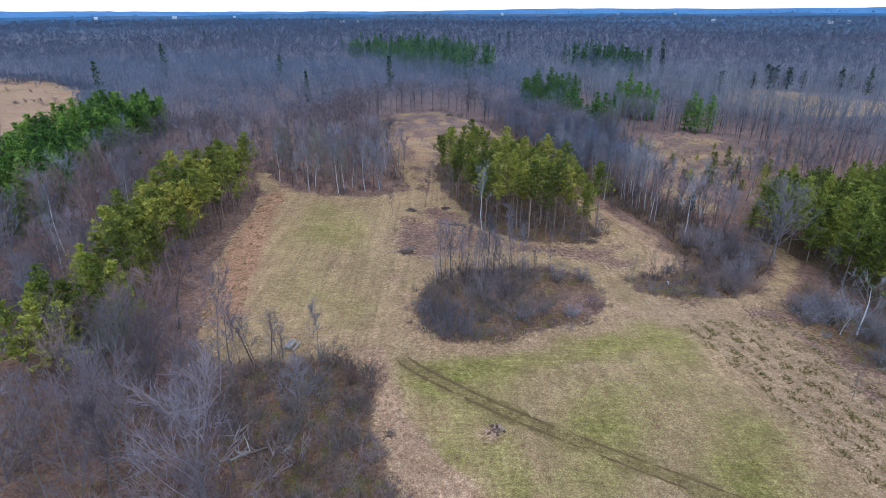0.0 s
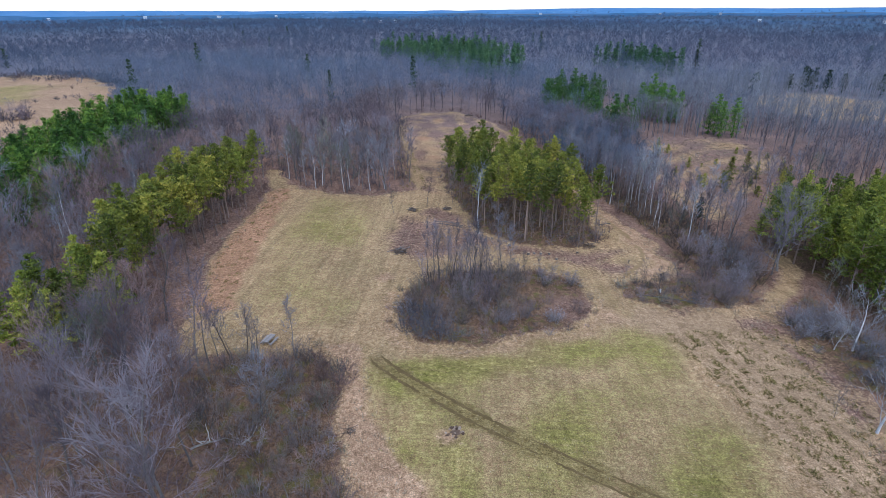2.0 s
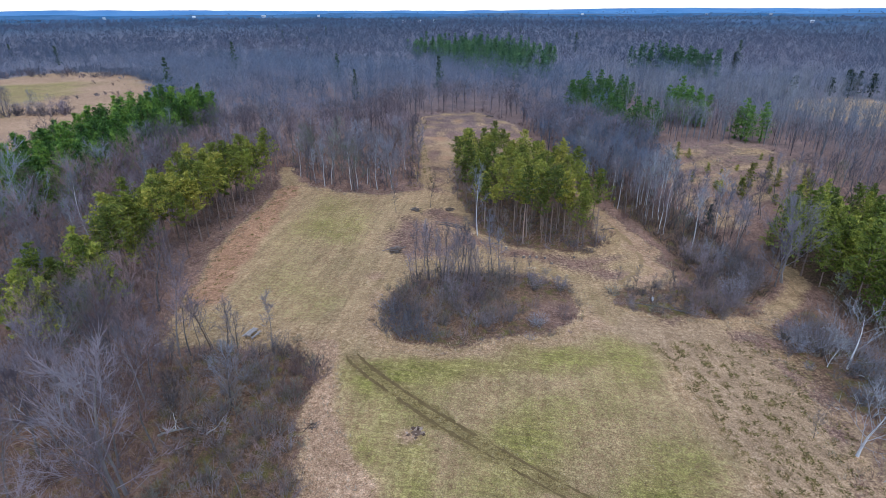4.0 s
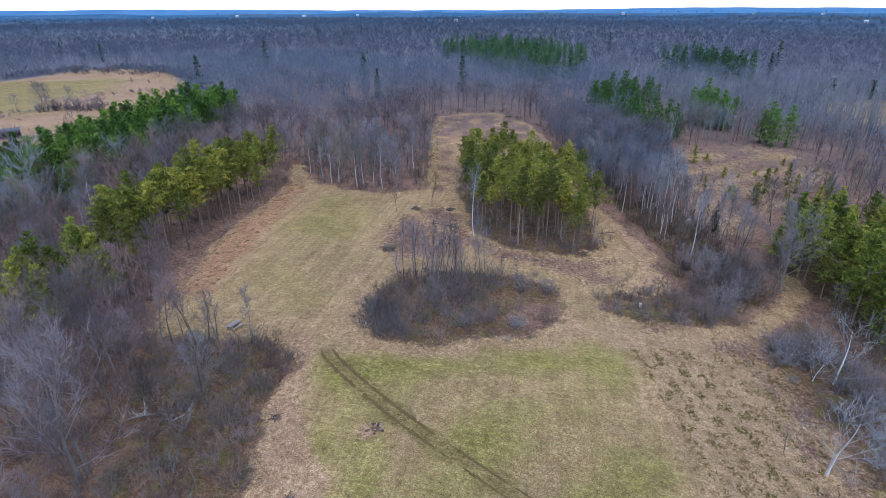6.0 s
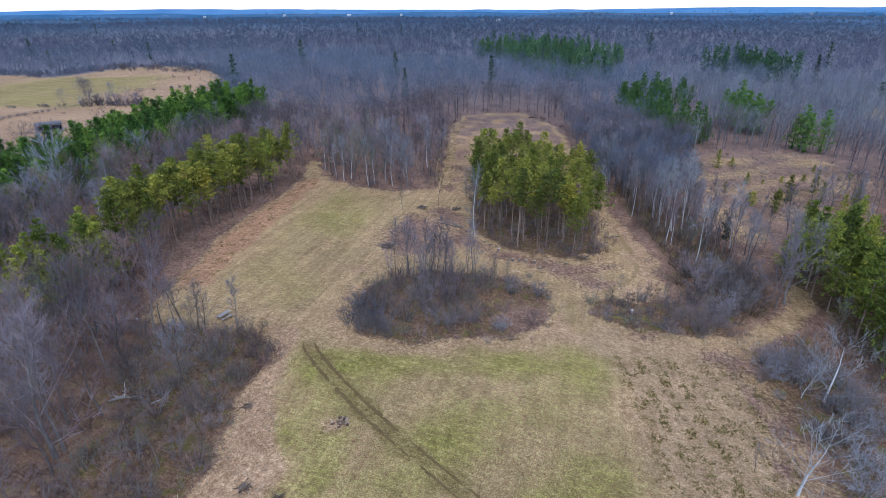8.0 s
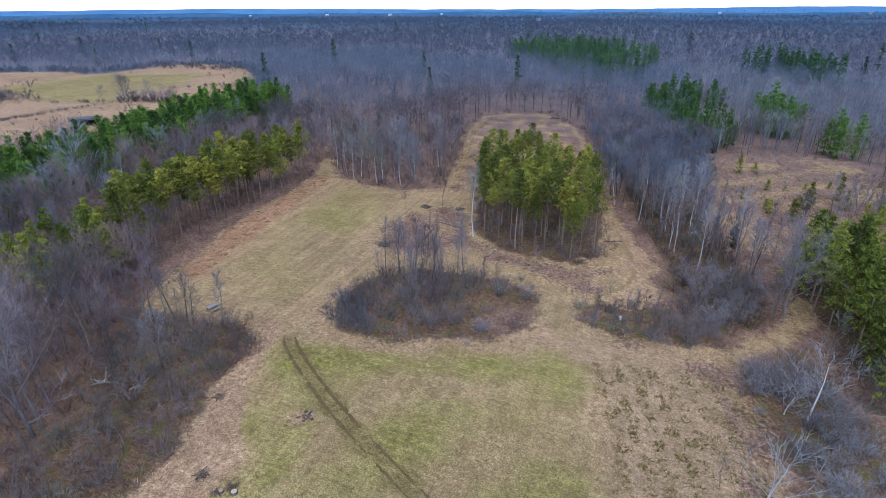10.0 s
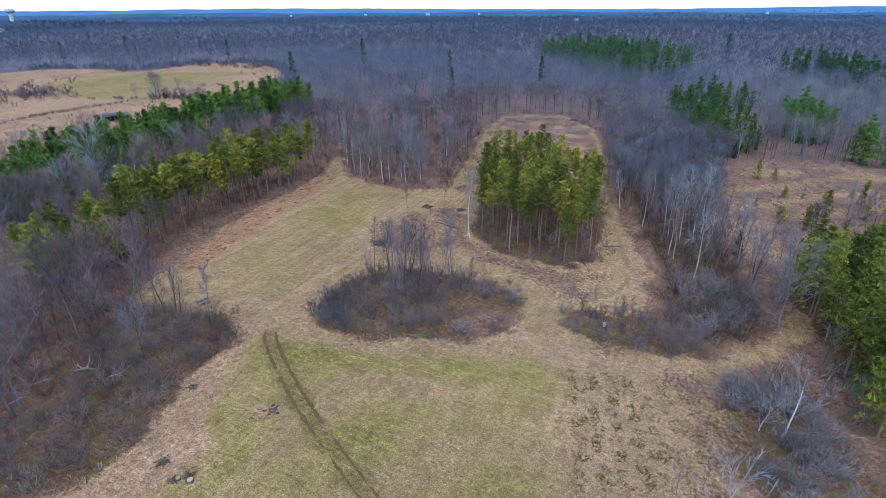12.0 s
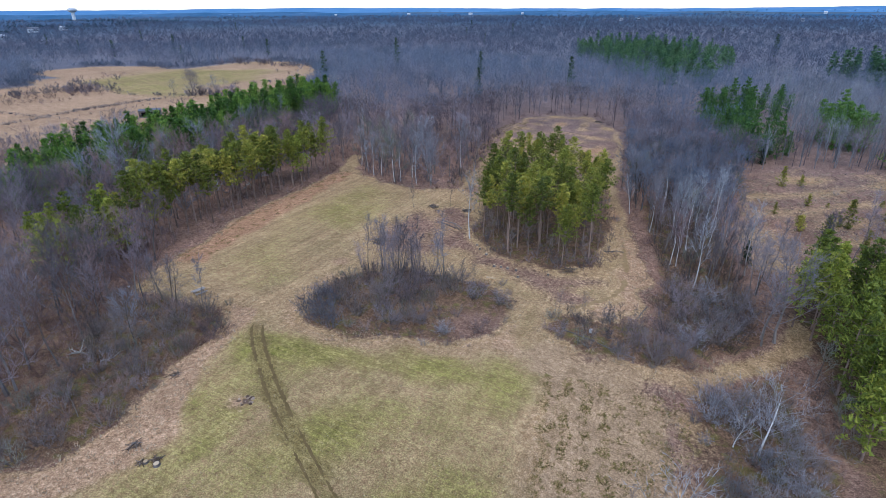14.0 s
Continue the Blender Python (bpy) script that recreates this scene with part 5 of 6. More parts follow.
x, y = jittered((-2600, 150, 2000, 2700), 17.0, rng, 0.48)
d = np.hypot(x - 25, y)
keep = in_view(x, y, 30) & (d > 1500) & (d < 2600) & (rng.uniform(size=x.size) < np.clip((d - 1450) / 300, 0, 1) * np.clip((2700 - d) / 800, 0.1, 0.75)) & (ripple(x, y, 700, 88) > -0.55)
horizon_kinds = [plain_tree(426 + i, 14, 0, 9, 2.4, False, 0.5, 2.2, 0.7, 2.5) for i in range(4)]
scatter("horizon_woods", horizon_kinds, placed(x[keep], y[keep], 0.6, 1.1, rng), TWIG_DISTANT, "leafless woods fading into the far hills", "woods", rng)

wp_far = [merged(*pine(445 + i, h, 0.1, 3.9, 1.9, 2, 6, 1.5, 0.55, 0, 0.2, 0.1, 0, 0.95)) for i, h in enumerate((13, 15, 11.5))]
wp_mid = [merged(*pine(440 + i, h, 0.08, 3.7, 1.3, 3, 8, 1.05, 0.28, 2, 0.2, 0.08, 0, 1.0)) for i, h in enumerate((13, 15, 11.5))]
sp_far = [merged(*pine(450 + i, h, 0.06, 2.9, 1.5, 2, 4, 1.3, 0.8, 14, 0.15, 0.06, 0, 1.0, 6)) for i, h in enumerate((15, 18))]


def stand_of(name, poly, step, kinds, mat, label, low, high, chance):
    xs, ys = zip(*poly)
    x, y = jittered((min(xs), min(ys), max(xs), max(ys)), step, rng)
    keep = (edge_distance(poly, x, y) > 0) & (rng.uniform(size=x.size) < chance * (0.75 + 0.6 * ripple(x, y, 45, 61)))
    scatter(name, kinds, placed(x[keep], y[keep], low, high, rng, -0.1), mat, label, "woods", rng)


stand_of("pine_stand", EAST_PINES, 5.0, wp_mid, PINE_BLUE, "deep-green pines among bare trees past the clearing", 0.55, 1.2, 1.1)
stand_of("small_pine_stand", EAST_PINES_SMALL, 5.0, wp_mid, PINE_BLUE, "small group of deep-green pines past the clearing", 0.9, 1.25, 1.3)
stand_of("clearing_pine_stand", EAST_PINES_END, 4.6, wp_mid, PINE_BLUE, "few deep-green pines at the clearing's far end", 0.8, 1.1, 1.3)
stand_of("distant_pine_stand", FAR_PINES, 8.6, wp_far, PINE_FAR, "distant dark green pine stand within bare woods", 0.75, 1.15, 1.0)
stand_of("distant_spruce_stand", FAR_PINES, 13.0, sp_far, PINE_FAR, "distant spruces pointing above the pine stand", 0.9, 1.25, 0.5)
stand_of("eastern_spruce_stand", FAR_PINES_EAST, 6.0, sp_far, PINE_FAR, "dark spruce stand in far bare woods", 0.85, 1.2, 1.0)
x, y = jittered((-900, 260, 900, 1300), 70, rng)
keep = in_view(x, y, 20) & (edge_distance(FIELD, x, y) < -5) & (edge_distance(OPEN, x, y) < -60) & (rng.uniform(size=x.size) < 0.14)
scatter("scattered_spruces", sp_far, placed(x[keep], y[keep], 0.7, 1.15, rng), SPRUCE, "single dark spruces scattered in bare woods", "woods", rng)
x, y = jittered((160, 322, 235, 350), 6, rng)
keep = (edge_distance(FAR_CLEARING, x, y) < -2) & (rng.uniform(size=x.size) < 0.3 + 0.6 * ripple(x, y, 40, 66))
scatter("clearing_edge_pines", wp_far, placed(x[keep], y[keep], 0.7, 1.0, rng), SPRUCE, "dark conifers behind the far clearing", "woods", rng)

# hedgerow trees in the western field
def along(ax, ay, bx, by, n, wide):
    u = rng.uniform(size=n)
    return ax + (bx - ax) * u + rng.normal(size=n) * wide, ay + (by - ay) * u + rng.normal(size=n) * wide


rows = [(*along(-209, 213, -207, 214, 2, 0.6), 0.9, 1.0), (*along(-210, 213, -184, 220, 22, 2.0), 0.3, 0.7), (*along(-240, 197, -214, 212, 12, 1.0), 0.15, 0.3), (*along(-285, 185, -250, 204, 22, 5.0), 0.3, 0.7),
        (*along(-330, 230, -280, 190, 16, 8.0), 0.3, 0.6), (*along(-360, 372, -250, 356, 46, 9.0), 0.35, 0.75), (*along(-205, 150, -200, 200, 14, 0.8), 0.08, 0.15),
        (*along(-215, 262, -200, 285, 10, 2.0), 0.15, 0.35), (*along(-206, 92, -215, 154, 40, 0.5), 0.08, 0.2), (*along(-216, 154, -213, 200, 40, 0.5), 0.1, 0.24),
        (*along(-214, 140, -290, 133, 30, 0.5), 0.06, 0.16), (*along(-292, 160, -276, 214, 16, 6.0), 0.35, 0.75)]
pts = np.concatenate([placed(x, y, lo * 2.6, hi * 2.6, rng) for x, y, lo, hi in rows[1:] for _ in (0, 1)])
bushes = [merged(*shrub(480 + i, 3.2, 3.4, 4, 44, 0.17)) for i in range(3)]
scatter("field_trees", mid, np.concatenate([placed(x, y, lo, hi, rng) for x, y, lo, hi in rows[:2]]), TWIG, "leafless trees on the field boundary", "trees", rng)
far_rows = [along(-148, 236, -192, 304, 60, 4.0), along(-200, 318, -267, 374, 70, 4.0), along(-267, 374, -322, 392, 50, 4.0), along(-345, 385, -342, 306, 60, 4.0), along(-342, 306, -398, 312, 40, 4.0), along(-398, 312, -442, 286, 40, 4.0), along(-422, 244, -328, 184, 80, 4.0), along(-334, 166, -430, 146, 60, 4.0)]
scatter("field_edge_brush", bushes, np.concatenate([placed(x, y, 1.0, 2.4, rng) for x, y in far_rows]), TWIG_FAR, "grey brush along the far edge of the field", "brush", rng)
x, y = jittered((-420, 130, -140, 372), 5.0, rng, 0.5)
keep = (edge_distance(FIELD, x, y) > 0) & (edge_distance(FIELD_GREEN, x, y) < 3) & (rng.uniform(size=x.size) < 0.7 * np.clip(ripple(x, y, 70, 91) - 0.25, 0, 1))
scatter("field_scrub", bushes, placed(x[keep], y[keep], 0.4, 1.3, rng), TWIG_RED, "reddish scrub growing up in dry pasture", "brush", rng)
scatter("field_hedgerow", bushes, pts, TWIG, "leafless hedgerow bushes across the western field", "hedgerow", rng)


# ---------------------------------------------------------------- low growth
def clump(seed, blades, tall, wide, width, low=10, high=65):
    r = np.random.default_rng(seed)
    bag = Bag()
    for _ in range(blades):
        a, rr = r.uniform(0, math.tau), wide / 2 * math.sqrt(r.uniform())
        p = vec(rr * math.cos(a), rr * math.sin(a), -0.03)
        bag.blade(p, p + heading(a + r.normal() * 0.6, radians(r.uniform(low, high))) * tall * r.uniform(0.6, 1.2), width, r)
    return bag.arrays()


weeds = [clump(500 + i, 44, 0.5, 1.7, 0.13, 35, 88) for i in range(5)]
grass = [clump(510 + i, 9, 0.45, 0.5, 0.07) for i in range(4)]
pts = []
for row in range(8):
    for s in np.arange(0, 46, 0.55):
        px, py = 37.8 + row * 2.3 + s * 0.24 + rng.normal() * 0.42, 72.5 + row * 0.35 - s * 0.97 + rng.normal() * 0.5
        if rng.uniform() < (0.9 if row < 4 else 0.6) and edge_distance(ROWS_BED, px, py) > -0.5 and edge_distance(EAST_BRUSH, px, py) < 0:
            pts.append((px, py, gz(px, py), rng.uniform(0.4, 0.85)))
scatter("weed_rows", weeds, pts, WEEDS, "rows of dead brown weed clumps in dry ground", "weeds", rng)
pts = []
for row in range(4):
    for s in np.arange(0, 66, 1.1):
        px, py = -36.5 + row * 1.7 - s * 0.135 - 2.2 * math.sin(min(s, 30) / 30 * 1.5) + rng.normal() * 0.3, 70 + s + rng.normal() * 0.5
        if rng.uniform() < 0.7 and edge_distance(FURROWS, px, py) > -0.5:
            pts.append((px, py, gz(px, py), rng.uniform(0.25, 0.6)))
scatter("furrow_weeds", weeds, pts, WEEDS, "dead weed stubble along furrows beside the pines", "weeds", rng)
x, y = jittered((-45, 22, 60, 135), 1.15, rng, 0.5)
edge = edge_distance(OPEN, x, y)
rim = np.maximum(edge_distance(ISLAND, x, y), edge_distance(HEDGE, x, y))
near_edge = ((edge > -1.5) & (edge < 2.2)) | ((rim > -2.2) & (rim < 0.6)) | (edge_distance(TONGUE, x, y) > -0.3)
keep = near_edge & (rng.uniform(size=x.size) < 0.8)
scatter("dry_grass_tufts", grass, placed(x[keep], y[keep], 0.6, 1.5, rng), DEAD_GRASS, "straw-coloured dead grass tufts along the meadow's edge", "grass", rng)
x, y = jittered((56, 120, 114, 218), 1.9, rng, 0.5)
keep = (edge_distance(CLEARING, x, y) > 0) & (rng.uniform(size=x.size) < 0.5 + 0.4 * ripple(x, y, 14, 90))
scatter("clearing_weeds", weeds, placed(x[keep], y[keep], 0.4, 1.0, rng), DEAD_GRASS, "dead grass and weed clumps in the dry clearing", "weeds", rng)
pts = []
for off in (-3.2, -1.9, 0.2, 1.9, 3.2):
    for px, py in smooth_line(offset_line(LANE, off), 1.3):
        if rng.uniform() < 0.75:
            px, py = px + rng.normal() * 0.2, py + rng.normal() * 0.3
            pts.append((px, py, gz(px, py), rng.uniform(0.3, 0.65)))
scatter("lane_stubble", weeds, pts, WEEDS, "dead weed stubble in rows along the lane", "weeds", rng)
short = [clump(530 + i, 5, 0.2, 0.5, 0.06) for i in range(4)]
x, y = jittered((-45, 24, 50, 134), 0.72, rng, 0.5)
inside = (edge_distance(OPEN, x, y) > 0.5) & (edge_distance(ISLAND, x, y) < 0) & (edge_distance(ROWS_BED, x, y) < 0.5)
green = (edge_distance(LUSH, x, y) > 0) & (rng.uniform(size=x.size) < 0.7) | (rng.uniform(size=x.size) < 0.2)
for some, mat, nm, lab in ((inside & green, GREEN_GRASS, "green_grass", "short greening grass of the meadow"), (inside & ~green, DEAD_GRASS, "dry_grass", "short dry grass of the meadow")):
    some = some & (rng.uniform(size=x.size) < 0.75)
    scatter(nm, short, placed(x[some], y[some], 0.5, 1.2, rng), mat, lab, "grass", rng)
bits = [clump(520 + i, 10, 1.3, 1.2, 0.045) for i in range(4)]
x, y = jittered((-75, 24, 78, 175), 2.3, rng, 0.5)
keep = (wooded(x, y, 0.0) | (edge_distance(GROVE, x, y) > 0) | (edge_distance(THICKET, x, y) > 0) | (edge_distance(ISLAND, x, y) > 0) | (edge_distance(RED_PINES_WEST, x, y) > 0)) & in_view(x, y)
scatter("undergrowth", bits, placed(x[keep], y[keep], 0.6, 1.3, rng), TWIG_RED, "thin brown undergrowth and fallen twigs on leaf litter", "undergrowth", rng)


# ---------------------------------------------------------------- distance
def ridge(name, distance, depth, base, swell, size, seed, mat, label):
    """A long low hill across the view."""
    az = np.radians(np.linspace(-85, 60, 240))
    cx, cy = np.sin(az) * distance + 25, np.cos(az) * distance
    top = base + swell * ripple(cx, cy, size, seed) + 0.25 * swell * ripple(cx, cy, size / 7, seed + 1) + 0.12 * swell * ripple(cx, cy, size / 40, seed + 2)
    top = top + distance * 0.0045 * np.clip(-az - 0.1, 0, 0.8)
    rows = []
    for k, (u, h) in enumerate(((-0.5, 0.0), (-0.25, 0.45), (0.0, 1.0), (0.5, 0.3))):
        r = distance + depth * u
        z = -12 + (top + 12) * h if k != 2 else top
        rows.append(np.stack([np.sin(az) * r + 25, np.cos(az) * r, z], -1))
    v, n = np.concatenate(rows), len(az)
    i = (np.arange(3)[:, None] * n + np.arange(n - 1)[None]).ravel()
    f = np.concatenate([np.stack([i, i + 1, i + n + 1], -1), np.stack([i, i + n + 1, i + n], -1)])
    return tagged(new(name, tri_mesh(name, v, f, mat, True)), label, "backdrop", kind="structure")


# Wooded slopes and pale fields, with aerial haze painted into every tone.
def hazed_hill_material(name, dark, light, pale, scale):
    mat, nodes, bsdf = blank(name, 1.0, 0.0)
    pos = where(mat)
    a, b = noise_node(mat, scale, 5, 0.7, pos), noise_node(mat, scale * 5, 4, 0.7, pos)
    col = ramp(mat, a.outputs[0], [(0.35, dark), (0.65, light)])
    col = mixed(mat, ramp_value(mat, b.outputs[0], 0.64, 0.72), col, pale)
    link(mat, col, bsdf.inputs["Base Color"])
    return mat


# The farther the ridge, the stronger the haze blue in its colours.
ridge("backdrop_near_rise", 1900, 500, 3, 5, 900, 71, hazed_hill_material("near_rise", (0.05, 0.085, 0.135), (0.10, 0.145, 0.21), (0.20, 0.26, 0.35), 0.006), "low wooded rise far beyond the woods, painted haze blue-grey")
ridge("backdrop_middle_hills", 2900, 700, 9, 6, 1300, 72, hazed_hill_material("middle_hills", (0.045, 0.115, 0.20), (0.09, 0.165, 0.265), (0.25, 0.35, 0.46), 0.005), "wooded hills with pale fields in the distance, painted haze blue")
ridge("backdrop_far_hills", 4300, 900, 21, 7, 1900, 73, hazed_hill_material("far_hills", (0.085, 0.20, 0.36), (0.13, 0.255, 0.42), (0.28, 0.40, 0.55), 0.004), "long hills along the horizon, painted haze blue")
lines = [plain_tree(470 + i, 16, 0, 16, 2.2, False, 0.3, 2.0) for i in range(3)]
a = np.radians(rng.uniform(-75, 50, 2600))
r = 1700 + 1500 * rng.uniform(size=2600) ** 1.3
keep = ripple(np.sin(a) * r, np.cos(a) * r, 420, 80) > 0.15
a, r = a[keep], r[keep]
x, y = np.sin(a) * r + 25, np.cos(a) * r
# Conifer colour with the blue-grey of distance haze mixed in.
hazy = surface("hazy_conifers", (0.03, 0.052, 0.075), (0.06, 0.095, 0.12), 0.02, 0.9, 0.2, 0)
ta, tr = np.radians(rng.uniform(-72, -44, 1500)), rng.uniform(1250, 2000, 1500)
tx, ty = np.sin(ta) * tr + 25, np.cos(ta) * tr
keep = ripple(tx, ty, 260, 95) > 0.1 + np.clip((np.degrees(ta) + 56) / 12, 0, 1)
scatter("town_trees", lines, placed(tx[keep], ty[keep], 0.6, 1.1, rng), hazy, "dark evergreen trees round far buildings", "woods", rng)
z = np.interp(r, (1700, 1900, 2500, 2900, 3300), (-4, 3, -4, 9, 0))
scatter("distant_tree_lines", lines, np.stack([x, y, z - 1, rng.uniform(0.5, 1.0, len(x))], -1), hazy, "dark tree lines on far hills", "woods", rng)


# ---------------------------------------------------------------- things
def plank(bm, x, y, z, sx, sy, sz, tilt=0.0):
    box(bm, (sx, sy, sz), pose(x, y, z, 0, tilt, 0), 0.008)
    return bm


def picnic_table(x, y, rz):
    ob = thing("picnic_table", "weathered grey wooden picnic table standing on the meadow", "table")
    for k in range(5):
        part("top_board", plank(bmesh.new(), 0, -0.31 + k * 0.155, 0.75, 1.85, 0.145, 0.04), TABLE_WOOD, ob)
    for sy in (-0.68, 0.68):
        for k in (-0.08, 0.08):
            part("bench_board", plank(bmesh.new(), 0, sy + k, 0.44, 1.85, 0.145, 0.04), TABLE_WOOD, ob)
    for sx in (-0.62, 0.62):
        part("cross_beam", plank(bmesh.new(), sx, 0, 0.39, 0.04, 1.5, 0.09), TABLE_WOOD, ob)
        part("top_batten", plank(bmesh.new(), sx, 0, 0.70, 0.04, 0.74, 0.07), TABLE_WOOD, ob)
        for sgn in (-1, 1):
            bm = box(bmesh.new(), (0.04, 0.09, 0.86), pose(sx - 0.042, sgn * 0.42, 0.36, sgn * 28, 0, 0), 0.006)
            part("leg", bm, TABLE_WOOD, ob)
    ob.matrix_basis = stand(x, y, rz, 1.15, 0.02)
    return ob


picnic_table(-21.7, 64.2, 78)


def lump(size, rng, sub=2):
    """A rough stone or clod."""
    bm = bmesh.new()
    bmesh.ops.create_icosphere(bm, subdivisions=sub, radius=0.5)
    ax = rng.normal(size=3)
    for v in bm.verts:
        c = np.array(v.co)
        f = 1 + 0.18 * math.sin(5 * c @ ax + ax[0] * 7) + 0.1 * rng.normal()
        v.co = Vector(c * f)
    bmesh.ops.transform(bm, matrix=Matrix.Diagonal((*size, 1)), verts=bm.verts)
    return bm


def stone_heap(x, y, n, rad, seed, mats, label, name="stone_heap"):
    r = np.random.default_rng(seed)
    ob = thing(name, label, "stones")
    for k in range(n):
        s = r.uniform(0.22, 0.55)
        a, q = r.uniform(0, math.tau), rad * math.sqrt(r.uniform())
        st = part("stone", lump((s, s * r.uniform(0.7, 1.0), s * r.uniform(0.45, 0.7)), r), mats[k % len(mats)], ob)
        st.matrix_basis = pose(q * math.cos(a), q * math.sin(a), s * 0.12, 0, 0, r.uniform(0, 360))
    bed = part("ash_bed", lump((rad * 0.9, rad * 0.8, 0.1), r, 3), CHAR, ob, "dark bare burnt soil")
    bed.matrix_basis = pose(0.3, 0, 0.02)
    ob.matrix_basis = stand(x, y, 0, 1.0, 0.02)
    return ob


stone_heap(5.65, 48.5, 24, 1.15, 601, (STONE, CHAR, STONE, CHAR), "heap of stones round dark burnt soil in grass")


def stump(x, y, rad, tall, seed, label):
    r = np.random.default_rng(seed)
    ob = thing("tree_stump", label, "stump", "stumps by the meadow")
    bag = Bag()
    bag.tube([vec(0, 0, -0.1), vec(0, 0, 0.12), vec(0, 0, tall)], [rad * 1.35, rad * 1.08, rad], 12)
    part("bark", bag, BARK, ob)
    bm = bmesh.new()
    bmesh.ops.create_cone(bm, segments=12, radius1=rad * 0.93, radius2=rad * 0.9, depth=0.03, cap_ends=True)
    face = part("cut_face", bm, CUTWOOD, ob, "pale sawn wood face")
    face.matrix_basis = pose(0, 0, tall + 0.012, r.normal() * 3, r.normal() * 3, 0)
    ob.matrix_basis = stand(x, y, r.uniform(0, 360), 1.0, 0.02)
    return ob


for i, (x, y, rad, tall) in enumerate(((5.3, 36.3, 0.34, 0.32), (3.9, 36.0, 0.26, 0.25), (12.3, 105, 0.2, 0.35), (18.1, 99, 0.24, 0.45), (19.3, 99.5, 0.2, 0.4), (20.6, 99.6, 0.24, 0.4), (22.3, 99.7, 0.22, 0.45),
                                       (14.5, 103.3, 0.28, 0.4), (28.1, 101.2, 0.2, 0.35), (23.5, 97.6, 0.22, 0.35), (11.0, 106.5, 0.22, 0.3))):
    stump(x, y, rad, tall, 620 + i, "sawn tree stump with a pale cut face in grass")


def log(name, x, y, length, rad, rz, mat, label, seed, lift=0.0, tilt=0.0):
    r = np.random.default_rng(seed)
    ob = thing(name, label, "log")
    bag = Bag()
    pts = [vec(length * (k / 5 - 0.5), r.normal() * 0.05, rad + r.normal() * 0.02) for k in range(6)]
    bag.tube(pts, [rad, rad * 0.98, rad * 0.93, rad * 0.88, rad * 0.82, rad * 0.75], 8)
    part("bark", bag, mat, ob)
    for end, k in ((-1, rad), (1, rad * 0.75)):
        bm = bmesh.new()
        bmesh.ops.create_cone(bm, segments=10, radius1=k * 0.9, radius2=k * 0.9, depth=0.02, cap_ends=True)
        c = part("cut_end", bm, CUTWOOD, ob, "pale sawn end")
        p = pts[0] if end < 0 else pts[-1]
        c.matrix_basis = pose(p[0] + end * 0.012, p[1], p[2], 0, 90, 0)
    ob.matrix_basis = pose(x, y, gz(x, y) - 0.03 + lift, 0, tilt, rz)
    return ob


log("sawn_log", 19.5, 94.3, 1.7, 0.17, 8, CUTWOOD, "short pale peeled log lying on the grass", 641)
for i, (x, y, ln, rad, rz) in enumerate(((1.0, 112.5, 5.5, 0.16, 160), (2.6, 113.6, 5.0, 0.14, 150), (0.2, 114.2, 4.2, 0.13, 172), (3.4, 112.2, 3.2, 0.15, 140), (-8.5, 98.2, 3.6, 0.15, 30), (-6.5, 98.8, 3.0, 0.12, 60),
                                         (38.5, 84.3, 5.5, 0.14, 170), (44.5, 83.0, 6.0, 0.13, 165), (10.5, 83, 6.0, 0.09, 60), (36.5, 118, 4.0, 0.12, 20), (46, 96, 5, 0.12, 80), (-49, 108, 4.5, 0.1, 50))):
    log("fallen_log", x, y, ln, rad * 0.8, rz, BARK, "weathered grey fallen log among brush", 650 + i)


def brush_pile(x, y, rad, sticks, seed, label, thick=0.09):
    r = np.random.default_rng(seed)
    ob = thing("brush_pile", label, "brush pile", "brush piles by the lane")
    for _ in range(sticks):
        a, q, b = r.uniform(0, math.tau), rad * 0.5 * math.sqrt(r.uniform()), r.uniform(0, math.tau)
        ln = r.uniform(0.8, 1.9) * rad * 0.7
        p = vec(q * math.cos(a), q * math.sin(a), 0.05 + (rad - q) * r.uniform(0.0, 0.45))
        d = vec(math.cos(b), math.sin(b), r.normal() * 0.12) * ln / 2
        low = min((p - d)[2], (p + d)[2])
        p[2] += max(0, 0.02 - low)
        bag = Bag()
        bag.tube([p - d, p, p + d], [thick * r.uniform(0.5, 1.2), thick * 0.7, thick * 0.4], 5)
        part("stick", bag, BARK if r.uniform() < 0.25 else BRUSHWOOD, ob)
    ob.matrix_basis = stand(x, y, 0, 1.0, 0.04)
    return ob


brush_pile(-7.7, 121.2, 1.7, 34, 661, "pile of cut sticks at the end of the field")
brush_pile(0.4, 123, 1.5, 26, 662, "dark pile of cut branches beside the lane")
brush_pile(-7.3, 97.4, 2.2, 40, 663, "large tangled pile of cut branches on bare soil")
brush_pile(0.6, 36.9, 1.3, 22, 664, "small heap of dead brush in dry grass", 0.05)
brush_pile(4.6, 36.8, 0.9, 26, 668, "dark sticks heaped beside pale stumps", 0.05)
brush_pile(3.6, 35.7, 0.8, 20, 669, "dark broken sticks lying round a stump", 0.05)
brush_pile(-6.2, 47.5, 1.2, 18, 665, "low heap of dead twigs in straw-coloured grass", 0.04)
brush_pile(31, 104.5, 2.0, 30, 666, "cut brush heaped beside the pine grove", 0.05)
brush_pile(2.5, 245, 2.2, 16, 667, "dark brush heap at the head of the lane", 0.12)


